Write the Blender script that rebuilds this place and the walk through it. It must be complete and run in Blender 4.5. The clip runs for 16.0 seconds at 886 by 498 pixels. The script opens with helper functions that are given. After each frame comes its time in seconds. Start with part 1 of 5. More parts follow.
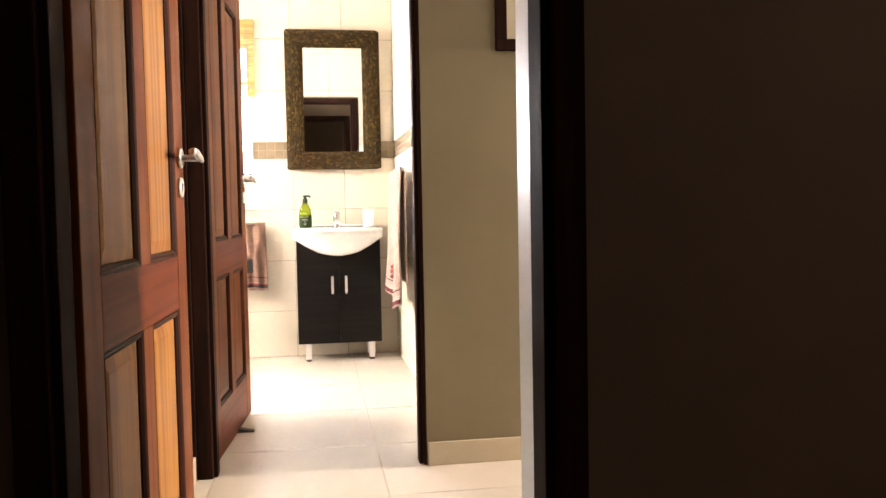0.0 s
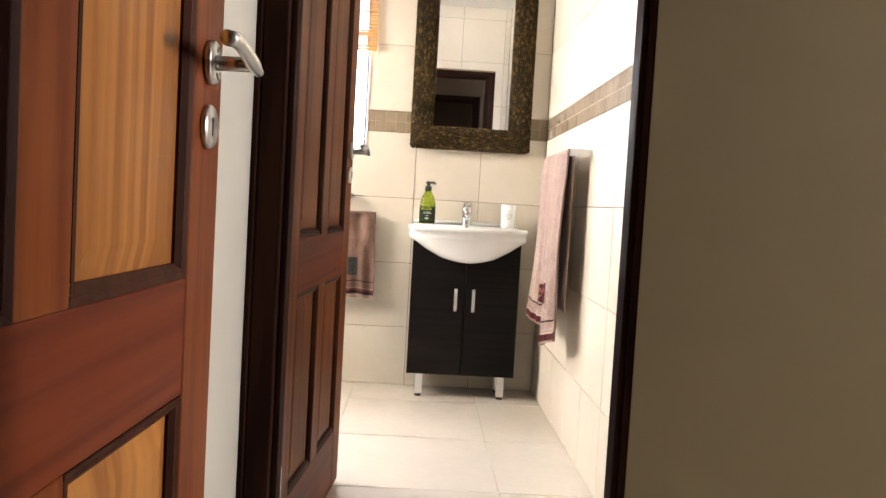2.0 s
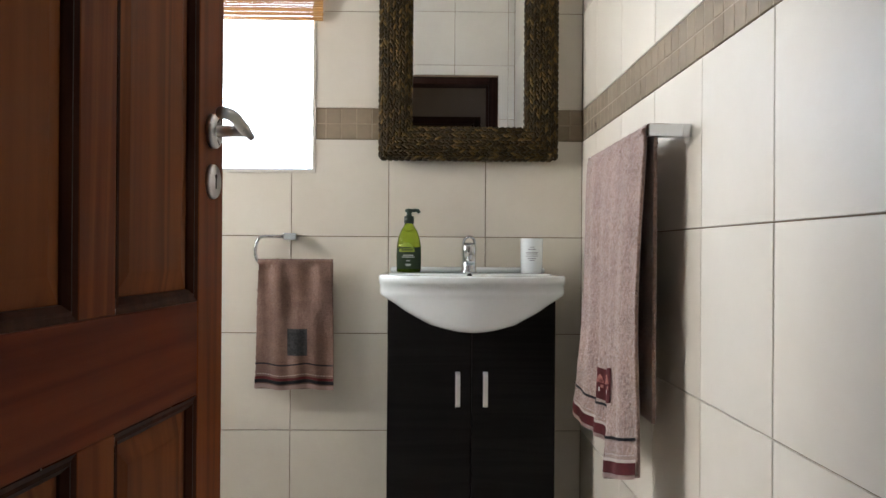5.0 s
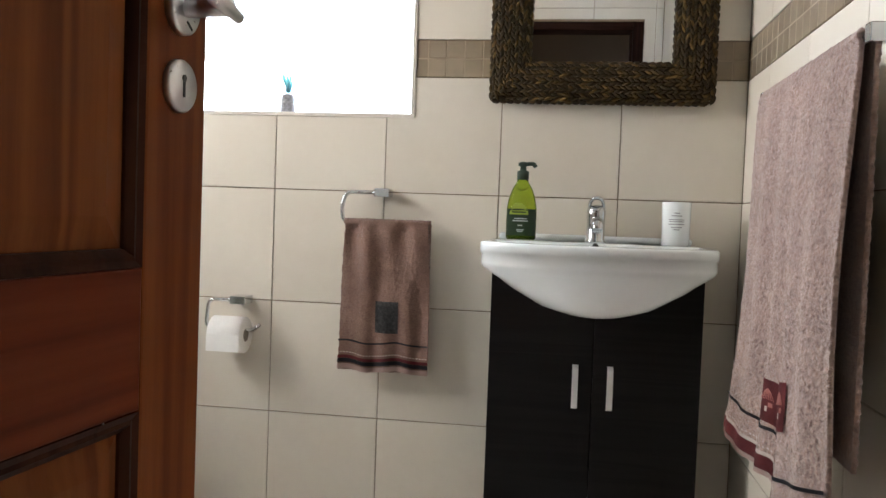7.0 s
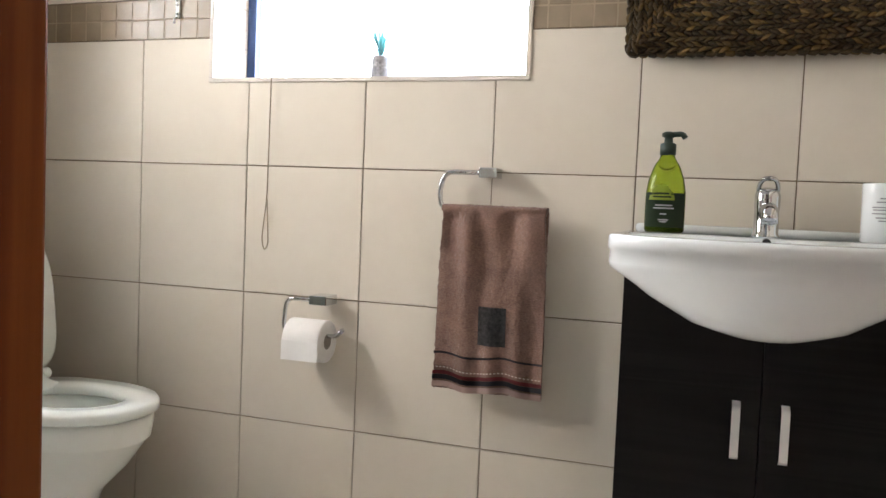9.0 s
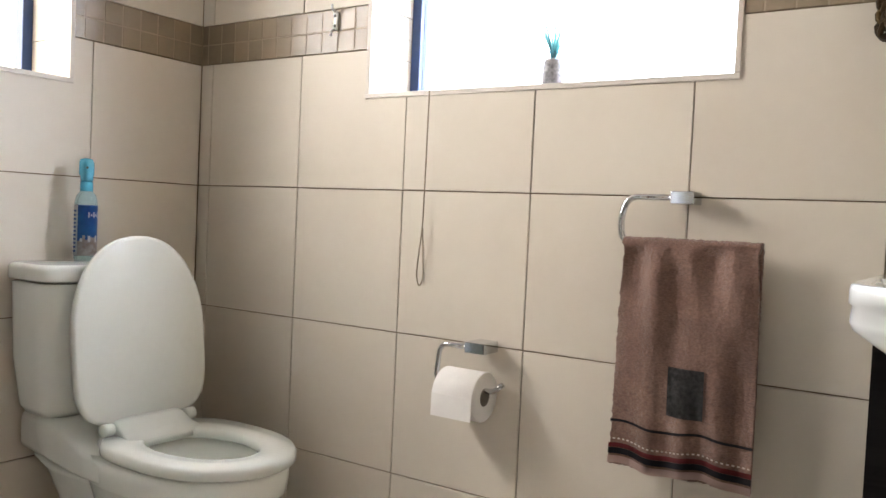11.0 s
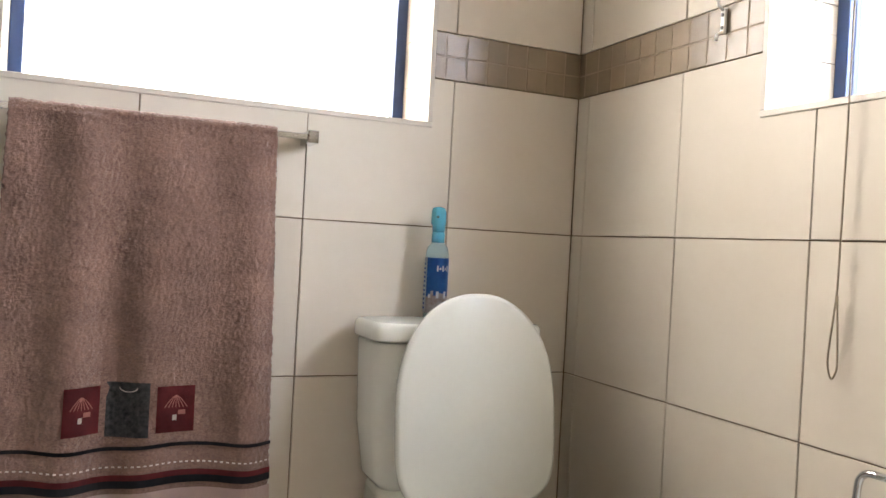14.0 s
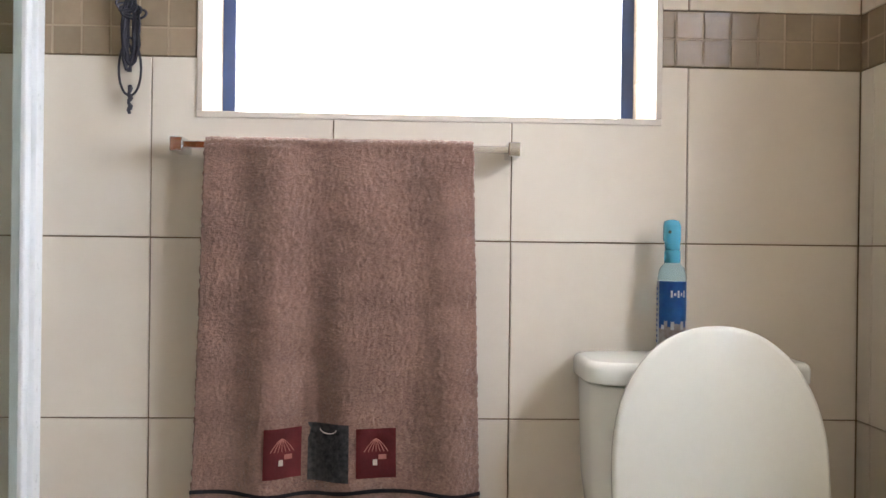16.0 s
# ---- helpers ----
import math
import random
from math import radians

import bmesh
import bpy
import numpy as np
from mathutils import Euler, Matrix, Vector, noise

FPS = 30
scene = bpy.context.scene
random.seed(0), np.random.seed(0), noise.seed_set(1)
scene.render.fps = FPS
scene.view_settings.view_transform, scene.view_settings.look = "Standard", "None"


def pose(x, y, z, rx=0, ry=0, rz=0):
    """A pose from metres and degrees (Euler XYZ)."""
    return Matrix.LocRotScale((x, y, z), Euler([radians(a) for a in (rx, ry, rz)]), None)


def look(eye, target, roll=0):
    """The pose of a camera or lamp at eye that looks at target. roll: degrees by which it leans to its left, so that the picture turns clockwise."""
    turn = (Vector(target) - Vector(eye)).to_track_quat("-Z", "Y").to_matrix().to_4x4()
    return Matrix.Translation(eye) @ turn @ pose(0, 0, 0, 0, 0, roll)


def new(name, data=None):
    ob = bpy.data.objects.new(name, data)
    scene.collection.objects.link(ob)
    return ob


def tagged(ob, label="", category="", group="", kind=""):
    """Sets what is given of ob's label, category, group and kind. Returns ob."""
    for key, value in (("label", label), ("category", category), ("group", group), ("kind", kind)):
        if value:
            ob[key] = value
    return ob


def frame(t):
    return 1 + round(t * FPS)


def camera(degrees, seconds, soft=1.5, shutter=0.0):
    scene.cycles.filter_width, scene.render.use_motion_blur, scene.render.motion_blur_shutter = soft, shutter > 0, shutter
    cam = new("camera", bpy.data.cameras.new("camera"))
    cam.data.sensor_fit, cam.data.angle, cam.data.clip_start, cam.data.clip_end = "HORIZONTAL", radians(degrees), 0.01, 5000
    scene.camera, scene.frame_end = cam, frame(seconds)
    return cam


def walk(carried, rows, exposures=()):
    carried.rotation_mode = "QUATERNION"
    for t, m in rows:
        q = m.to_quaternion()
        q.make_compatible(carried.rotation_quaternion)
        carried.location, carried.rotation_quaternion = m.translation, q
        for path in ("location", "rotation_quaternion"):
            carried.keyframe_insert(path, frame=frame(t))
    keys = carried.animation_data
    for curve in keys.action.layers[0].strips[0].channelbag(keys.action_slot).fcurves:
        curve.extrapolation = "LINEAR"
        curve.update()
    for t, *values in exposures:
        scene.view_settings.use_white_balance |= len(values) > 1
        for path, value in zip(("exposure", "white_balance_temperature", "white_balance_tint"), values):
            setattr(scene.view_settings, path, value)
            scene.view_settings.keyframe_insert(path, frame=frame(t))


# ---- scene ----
cam = camera(56.9, 16.0)
PATH = [
    (0, (-0.022, 0.152, 0.953), (0.289, 2.125, 0.855), -1.06),
    (0.5, (-0.056, 0.428, 0.948), (0.14, 2.414, 0.819), -0.2),
    (1, (-0.076, 0.74, 0.943), (0.013, 2.733, 0.795), 1.23),
    (1.5, (-0.096, 1.051, 0.952), (-0.041, 3.044, 0.802), 2.36),
    (2, (-0.103, 1.392, 0.944), (-0.045, 3.388, 0.836), 3.26),
    (2.5, (-0.072, 1.697, 0.953), (0.022, 3.694, 0.9), 3.18),
    (3, (-0.058, 1.985, 0.944), (0.138, 3.975, 0.946), 1.6),
    (3.2, (-0.052, 2.093, 0.941), (0.164, 4.082, 0.954), 1.14),
    (5.3, (0.011, 2.87, 0.918), (-0.005, 4.87, 0.918), 0.8),
    (5.5, (0.025, 2.922, 0.919), (-0.025, 4.922, 0.911), 1.2),
    (6, (0.033, 3.041, 0.918), (-0.087, 5.037, 0.885), 1.6),
    (6.5, (0.046, 3.158, 0.907), (-0.166, 5.146, 0.848), 1.8),
    (7, (0.051, 3.269, 0.901), (-0.247, 5.245, 0.822), 2.1),
    (7.5, (0.046, 3.383, 0.903), (-0.322, 5.347, 0.81), 2.2),
    (8, (0.039, 3.5, 0.894), (-0.412, 5.446, 0.791), 2.3),
    (8.2, (0.038, 3.547, 0.888), (-0.449, 5.484, 0.783), 2.3),
    (10.3, (0.011, 3.961, 0.893), (-0.904, 5.737, 0.787), 2.6),
    (10.5, (0.006, 3.993, 0.894), (-0.962, 5.74, 0.794), 2.6),
    (11, (-0.014, 4.064, 0.908), (-1.113, 5.733, 0.83), 2.6),
    (11.5, (-0.036, 4.13, 0.942), (-1.266, 5.706, 0.88), 2.6),
    (12, (-0.059, 4.2, 0.953), (-1.423, 5.662, 0.914), 2.9),
    (12.5, (-0.089, 4.264, 0.951), (-1.586, 5.59, 0.93), 3.4),
    (13, (-0.112, 4.34, 0.939), (-1.742, 5.499, 0.925), 3.7),
    (13.5, (-0.138, 4.418, 0.933), (-1.872, 5.414, 0.919), 3.6),
    (14, (-0.164, 4.505, 0.924), (-1.99, 5.32, 0.917), 3.1),
    (14.5, (-0.188, 4.586, 0.93), (-2.091, 5.201, 0.921), 2.2),
    (15, (-0.227, 4.649, 0.939), (-2.18, 5.079, 0.935), 1.5),
    (15.5, (-0.279, 4.696, 0.952), (-2.26, 4.972, 0.955), 0.9),
    (16, (-0.332, 4.744, 0.953), (-2.33, 4.827, 0.95), 0.7),
]
walk(cam, [(t, look(eye, target, roll)) for t, eye, target, roll in PATH],
     exposures=[(0, 1.65, 7800, 23), (1.5, 1.05, 7450, 21), (2.5, 0.54, 7050, 18), (3.2, 0.2, 6750, 16), (5.4, -0.27, 6200, 14), (8, -0.12, 6400, 16),
                (10.4, -0.07, 6550, 18), (11.5, -0.28, 6700, 18), (13.5, -0.17, 6900, 19), (16, -0.05, 6800, 19)])

# ---- world and light ----
world = bpy.data.worlds.new("sky")
scene.world = world
world.use_nodes = True
wn, wl = world.node_tree.nodes, world.node_tree.links
sky = wn.new("ShaderNodeTexSky")
sky.sky_type, sky.sun_disc = "NISHITA", False
sky.sun_elevation, sky.sun_rotation = radians(50), radians(20)
wn["Background"].inputs["Strength"].default_value = 0.1
wl.new(sky.outputs[0], wn["Background"].inputs["Color"])


def daylight(name, m, sx, sy, watts, colour, spread=180):
    """An area lamp for a window's sky light, or as added fill."""
    lamp = bpy.data.lights.new(name, "AREA")
    lamp.shape, lamp.size, lamp.size_y, lamp.energy, lamp.color = "RECTANGLE", sx, sy, watts, colour
    lamp.spread = radians(spread)
    ob = new(name, lamp)
    ob.matrix_world = m
    return ob


# ---- plan ----
P = 0.333                       # wall tile with its joint
XE, XW, YN, YS = 0.52, -1.857, 5.6, 3.27
Z1, Z2, ZC = 1.299, 1.406, 2.5  # mosaic band, ceiling
YP0, YP1 = 2.15, 3.13           # passage
YR = 1.44                       # front of the first wall
WN = (-1.266, -0.398, 1.183, 2.06)   # window in the north wall: x0 x1 z0 z1
WW = (4.351, 5.216, 1.189, 2.06)     # window in the west wall: y0 y1 z0 z1

daylight("daylight_north", look((-1.05, 6.22, 1.75), (-1.05, 4.22, 1.05)), 2.5, 1.45, 230, (0.775, 0.89, 1.0))
daylight("daylight_west", look((-2.50, 4.88, 1.75), (-0.50, 4.88, 0.90)), 1.9, 1.45, 140, (0.93, 0.93, 0.86))
# added fill from an unseen passage end, to light door 1
daylight("fill_passage", look((4.45, 2.945, 1.55), (0, 2.945, 1.55)), 0.33, 1.1, 136, (0.98, 0.93, 0.86))


# weak added fill that lifts the dark first room
daylight("fill_room", look((2.83, 0.2, 1.7), (0, 0.2, 1.2)), 0.6, 0.8, 2.6, (1.0, 0.76, 0.58))


# ---- materials ----
def material(name):
    m = bpy.data.materials.new(name)
    m.use_nodes = True
    return m, m.node_tree.nodes, m.node_tree.links, m.node_tree.nodes["Principled BSDF"]


def coords(n, l, scale=(1, 1, 1), rot=(0, 0, 0), loc=None):
    tc, mp = n.new("ShaderNodeTexCoord"), n.new("ShaderNodeMapping")
    mp.inputs["Scale"].default_value, mp.inputs["Rotation"].default_value = scale, rot
    l.new(tc.outputs["Object"], mp.inputs["Vector"])
    return mp.outputs["Vector"]


def noise_tex(n, l, vec, scale, detail=4, rough=0.55, distort=0.0):
    t = n.new("ShaderNodeTexNoise")
    t.inputs["Scale"].default_value, t.inputs["Detail"].default_value = scale, detail
    t.inputs["Roughness"].default_value, t.inputs["Distortion"].default_value = rough, distort
    l.new(vec, t.inputs["Vector"])
    return t.outputs["Fac"]


def ramp(n, l, fac, stops):
    r = n.new("ShaderNodeValToRGB")
    els = r.color_ramp.elements
    while len(els) < len(stops):
        els.new(0.5)
    for e, (p, c) in zip(els, stops):
        e.position, e.color = p, (*c, 1)
    l.new(fac, r.inputs["Fac"])
    return r.outputs["Color"]


def bump(n, l, bsdf, height, strength, dist=0.01):
    b = n.new("ShaderNodeBump")
    b.inputs["Strength"].default_value, b.inputs["Distance"].default_value = strength, dist
    l.new(height, b.inputs["Height"])
    l.new(b.outputs["Normal"], bsdf.inputs["Normal"])


def mixed(n, l, fac, a, b, mode="MIX"):
    x = n.new("ShaderNodeMix")
    x.data_type, x.blend_type = "RGBA", mode
    for sock, v in ((x.inputs["Factor"], fac), (x.inputs["A"], a), (x.inputs["B"], b)):
        if isinstance(v, (int, float)):
            sock.default_value = v
        elif isinstance(v, tuple):
            sock.default_value = (*v, 1)
        else:
            l.new(v, sock)
    return x.outputs["Result"]


def surface(name, a, b, scale, rough=0.5, fine=0, strength=0.15, metal=0.0, stretch=(1, 1, 1), vary=0.0, gloss_vary=0.1, coat=0.0, sheen=0.0, dist=0.002, spec=0.5, grain=0.12, speck=0.9):
    """A surface between colours a and b: broad clouds, fine grain, relief, and a shade of its own for each object."""
    m, n, l, bs = material(name)
    vec = coords(n, l, stretch)
    if vary:
        info, add = n.new("ShaderNodeObjectInfo"), n.new("ShaderNodeVectorMath")
        sc = n.new("ShaderNodeMath")
        sc.operation, sc.inputs[1].default_value = "MULTIPLY", 30.0
        l.new(info.outputs["Random"], sc.inputs[0])
        l.new(vec, add.inputs[0])
        l.new(sc.outputs[0], add.inputs[1])
        vec = add.outputs[0]
    big, small = noise_tex(n, l, vec, scale), noise_tex(n, l, vec, fine or scale * 12, 6, 0.65)
    col = ramp(n, l, big, [(0.3, a), (0.7, b)])
    col = mixed(n, l, grain, col, ramp(n, l, small, [(0.35, tuple(speck * c for c in a)), (0.65, b)]))
    if vary:
        hsv = n.new("ShaderNodeHueSaturation")
        mr = n.new("ShaderNodeMapRange")
        mr.inputs["To Min"].default_value, mr.inputs["To Max"].default_value = 1 - vary, 1 + vary
        l.new(info.outputs["Random"], mr.inputs["Value"])
        l.new(mr.outputs[0], hsv.inputs["Value"])
        l.new(col, hsv.inputs["Color"])
        col = hsv.outputs[0]
    l.new(col, bs.inputs["Base Color"])
    rr = n.new("ShaderNodeMapRange")
    rr.inputs["To Min"].default_value, rr.inputs["To Max"].default_value = max(0.02, rough - gloss_vary), min(1, rough + gloss_vary)
    l.new(small, rr.inputs["Value"])
    l.new(rr.outputs[0], bs.inputs["Roughness"])
    bs.inputs["Metallic"].default_value = metal
    bs.inputs["Specular IOR Level"].default_value = spec
    bs.inputs["Coat Weight"].default_value = coat
    bs.inputs["Coat Roughness"].default_value = 0.2
    bs.inputs["Sheen Weight"].default_value = sheen
    bump(n, l, bs, small, strength, dist)
    return m


def timber(name, dark, mid, light, along, rough=0.35, coat=0.35, scale=1.0, spec=0.35):
    """Varnished wood, its grain running along the axis given."""
    m, n, l, bs = material(name)
    s = [14 * scale] * 3
    s["xyz".index(along)] = 0.7 * scale
    info = n.new("ShaderNodeObjectInfo")
    vec = coords(n, l, tuple(s))
    add, sc = n.new("ShaderNodeVectorMath"), n.new("ShaderNodeMath")
    sc.operation, sc.inputs[1].default_value = "MULTIPLY", 40.0
    l.new(info.outputs["Random"], sc.inputs[0])
    l.new(vec, add.inputs[0])
    l.new(sc.outputs[0], add.inputs[1])
    vec = add.outputs[0]
    g1 = noise_tex(n, l, vec, 0.55, 3, 0.5, 1.1)
    wave = n.new("ShaderNodeMath")
    wave.operation, wave.inputs[1].default_value = "MULTIPLY", 34.0
    l.new(g1, wave.inputs[0])
    si = n.new("ShaderNodeMath")
    si.operation = "SINE"
    l.new(wave.outputs[0], si.inputs[0])
    mr = n.new("ShaderNodeMapRange")
    mr.inputs["From Min"].default_value = -1
    l.new(si.outputs[0], mr.inputs["Value"])
    fibre = noise_tex(n, l, vec, 7.0, 5, 0.7)
    rings = ramp(n, l, mr.outputs[0], [(0.0, dark), (0.35, mid), (1.0, light)])
    col = mixed(n, l, 0.3, rings, ramp(n, l, fibre, [(0.3, dark), (0.65, light)]))
    broad = noise_tex(n, l, vec, 0.25, 2)
    col = mixed(n, l, 0.25, col, ramp(n, l, broad, [(0.35, mid), (0.65, light)]))
    l.new(col, bs.inputs["Base Color"])
    bs.inputs["Roughness"].default_value = rough
    bs.inputs["Specular IOR Level"].default_value = spec
    bs.inputs["Coat Weight"].default_value, bs.inputs["Coat Roughness"].default_value = coat, 0.25
    bump(n, l, bs, fibre, 0.08, 0.002)
    return m


TILE = surface("glazed_cream_tile", (0.585, 0.53, 0.45), (0.64, 0.59, 0.51), 2.6, 0.42, 30, 0.012, vary=0.03, gloss_vary=0.04, spec=0.12, grain=0.12, speck=0.95)
# the brown mosaic, paled to carry the window light on the north reveal
LIT_MOSAIC = surface("lit_reveal_mosaic", (0.58, 0.53, 0.45), (0.66, 0.61, 0.53), 9, 0.22, 60, 0.05, vary=0.05, gloss_vary=0.06)
MOSAIC = surface("glazed_brown_mosaic", (0.21, 0.162, 0.108), (0.28, 0.218, 0.15), 9, 0.22, 60, 0.05, vary=0.12, gloss_vary=0.06)
BAND_GROUT = surface("taupe_band_grout", (0.27, 0.212, 0.143), (0.335, 0.265, 0.185), 12, 0.9, 160, 0.4)
GROUT = surface("brown_grout", (0.16, 0.115, 0.07), (0.23, 0.17, 0.11), 12, 0.9, 160, 0.5)
PALE_GROUT = surface("pale_floor_grout", (0.46, 0.41, 0.34), (0.54, 0.49, 0.41), 12, 0.9, 160, 0.4)
FLOOR_TILE = surface("cream_porcelain_floor_tile", (0.59, 0.54, 0.47), (0.64, 0.60, 0.53), 2.0, 0.22, 26, 0.012, vary=0.02, gloss_vary=0.05, grain=0.15, speck=0.93)
TRIM = surface("pale_plastic_tile_trim", (0.55, 0.50, 0.44), (0.62, 0.57, 0.50), 10, 0.4, 80, 0.03)
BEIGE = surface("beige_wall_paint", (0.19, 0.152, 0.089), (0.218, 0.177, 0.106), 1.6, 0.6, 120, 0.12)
PALE = surface("pale_grey_gloss_paint", (0.42, 0.44, 0.425), (0.48, 0.50, 0.485), 1.8, 0.38, 90, 0.05, spec=0.4)
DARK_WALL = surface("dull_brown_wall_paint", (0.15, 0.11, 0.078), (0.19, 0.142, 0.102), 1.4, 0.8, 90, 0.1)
CEILING = surface("white_ceiling_paint", (0.62, 0.61, 0.585), (0.68, 0.67, 0.645), 1.5, 0.8, 110, 0.1)
SKIRT = surface("cream_tile_skirting", (0.50, 0.42, 0.30), (0.57, 0.49, 0.36), 3, 0.35, 50, 0.03)
FRAME_WOOD = timber("dark_stained_frame_wood", (0.010, 0.005, 0.004), (0.018, 0.008, 0.006), (0.032, 0.013, 0.009), "z", 0.6, 0.0, 1.0, 0.02)
HEAD_WOOD = timber("dark_stained_head_wood", (0.010, 0.005, 0.004), (0.018, 0.008, 0.006), (0.032, 0.013, 0.009), "x", 0.6, 0.0, 1.0, 0.02)
STILE_WOOD = timber("varnished_stile_wood", (0.075, 0.014, 0.004), (0.125, 0.029, 0.008), (0.18, 0.052, 0.013), "z", 0.48, 0.0, 1.0, 0.08)
RAIL_WOOD = timber("varnished_rail_wood", (0.07, 0.011, 0.004), (0.115, 0.021, 0.007), (0.155, 0.034, 0.011), "y", 0.48, 0.0, 1.0, 0.08)
# same panel timber twice: door 1's light and door 2's shade in its colour
LIT_PANEL = timber("lit_varnished_panel_wood", (0.14, 0.042, 0.007), (0.27, 0.10, 0.019), (0.39, 0.172, 0.035), "z", 0.44, 0.0, 0.8, 0.18)
SHADED_PANEL = timber("shaded_varnished_panel_wood", (0.068, 0.015, 0.004), (0.128, 0.033, 0.009), (0.195, 0.062, 0.016), "z", 0.48, 0.0, 0.8, 0.08)
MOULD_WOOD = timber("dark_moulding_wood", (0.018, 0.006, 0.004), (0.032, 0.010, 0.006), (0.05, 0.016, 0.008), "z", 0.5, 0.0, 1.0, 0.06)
STEEL = surface("brushed_steel", (0.55, 0.55, 0.56), (0.66, 0.66, 0.67), 8, 0.28, 140, 0.004, metal=1.0, gloss_vary=0.02, grain=0.05)
CHROME = surface("polished_chrome", (0.56, 0.575, 0.59), (0.62, 0.635, 0.65), 6, 0.07, 60, 0.002, metal=1.0, gloss_vary=0.01, grain=0.05)
BLACK = surface("black_rubber", (0.012, 0.012, 0.012), (0.03, 0.03, 0.03), 20, 0.6, 150, 0.2)
CERAMIC = surface("white_glazed_ceramic", (0.735, 0.77, 0.775), (0.775, 0.805, 0.81), 3, 0.08, 40, 0.01, gloss_vary=0.03, coat=0.5)
IVORY = surface("ivory_glazed_ceramic", (0.765, 0.79, 0.74), (0.805, 0.83, 0.78), 3, 0.07, 40, 0.004, gloss_vary=0.02, spec=0.6)
SEAT_PLASTIC = surface("ivory_seat_plastic", (0.67, 0.69, 0.635), (0.71, 0.73, 0.68), 4, 0.10, 60, 0.006, gloss_vary=0.03, spec=0.6)
ESPRESSO = timber("espresso_wood_laminate", (0.004, 0.003, 0.003), (0.006, 0.005, 0.005), (0.010, 0.008, 0.008), "x", 0.5, 0.0, 1.4, 0.12)
SATIN = surface("satin_aluminium", (0.72, 0.72, 0.72), (0.8, 0.8, 0.8), 10, 0.35, 120, 0.03, metal=0.7)
WHITE_METAL = surface("white_coated_aluminium", (0.70, 0.74, 0.76), (0.78, 0.81, 0.83), 6, 0.3, 90, 0.03)
BLUE = surface("blue_painted_steel", (0.010, 0.035, 0.12), (0.018, 0.055, 0.17), 8, 0.4, 90, 0.08)
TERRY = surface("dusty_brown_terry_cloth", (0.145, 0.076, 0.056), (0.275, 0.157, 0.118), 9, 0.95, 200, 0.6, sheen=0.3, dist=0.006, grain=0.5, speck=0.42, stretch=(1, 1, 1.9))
# same terry, coarser and paler to carry the window light on the east towel
TERRY_LIT = surface("lit_looped_terry", (0.27, 0.162, 0.13), (0.46, 0.305, 0.25), 9, 0.95, 130, 1.0, sheen=0.4, dist=0.007, grain=0.6, speck=0.42, stretch=(1, 1, 1.3))
TERRY_PALE = surface("pale_pink_terry_hem", (0.42, 0.29, 0.25), (0.52, 0.37, 0.32), 14, 0.95, 400, 0.7, sheen=0.2, dist=0.003)
WINE = surface("wine_red_cotton", (0.10, 0.012, 0.014), (0.17, 0.022, 0.024), 30, 0.9, 500, 0.6, dist=0.002)
CHARCOAL = surface("charcoal_flecked_cotton", (0.025, 0.025, 0.028), (0.085, 0.083, 0.085), 120, 0.95, 600, 0.6, dist=0.002)
NAVY = surface("black_cotton_braid", (0.008, 0.008, 0.012), (0.022, 0.02, 0.026), 40, 0.9, 500, 0.5)
STITCH = surface("white_cotton_stitching", (0.55, 0.47, 0.43), (0.68, 0.6, 0.55), 60, 0.9, 400, 0.4)
RED_STITCH = surface("pale_red_stitching", (0.40, 0.13, 0.11), (0.5, 0.2, 0.17), 60, 0.9, 400, 0.4)
PAPER = surface("white_tissue_paper", (0.80, 0.79, 0.77), (0.87, 0.86, 0.84), 20, 0.95, 260, 0.35)
CARD = surface("grey_cardboard", (0.16, 0.14, 0.12), (0.24, 0.21, 0.18), 20, 0.9, 200, 0.2)
WHITE_PLASTIC = surface("white_plastic", (0.76, 0.76, 0.74), (0.82, 0.82, 0.8), 8, 0.35, 90, 0.03)


def seagrass():
    """Plaited leaf, each strand with a shade of its own."""
    m, n, l, bs = material("dark_woven_seagrass")
    geo = n.new("ShaderNodeNewGeometry")
    strand_col = ramp(n, l, geo.outputs["Random Per Island"], [(0.0, (0.005, 0.004, 0.002)), (0.45, (0.028, 0.016, 0.0045)), (0.8, (0.095, 0.056, 0.014)), (1.0, (0.25, 0.155, 0.045))])
    fibre = noise_tex(n, l, coords(n, l), 260, 4, 0.6)
    l.new(mixed(n, l, 0.45, strand_col, ramp(n, l, fibre, [(0.3, (0.004, 0.003, 0.002)), (0.7, (0.082, 0.053, 0.022))])), bs.inputs["Base Color"])
    bs.inputs["Roughness"].default_value, bs.inputs["Specular IOR Level"].default_value = 0.5, 0.14
    bump(n, l, bs, fibre, 0.4, 0.002)
    return m


SEAGRASS = seagrass()
BAMBOO = surface("split_bamboo", (0.34, 0.17, 0.05), (0.58, 0.33, 0.12), 26, 0.5, 200, 0.3, stretch=(0.1, 1, 1), vary=0.18)
CORD = surface("grey_blind_cord", (0.22, 0.18, 0.13), (0.34, 0.28, 0.2), 60, 0.85, 400, 0.4)
ROPE = surface("navy_black_cord", (0.010, 0.010, 0.018), (0.03, 0.03, 0.045), 60, 0.85, 400, 0.5)
PUMP = surface("dark_green_plastic", (0.008, 0.022, 0.014), (0.016, 0.036, 0.022), 10, 0.35, 90, 0.03)
LABEL_DARK = surface("dark_green_label", (0.010, 0.032, 0.010), (0.02, 0.055, 0.014), 14, 0.35, 120, 0.05)
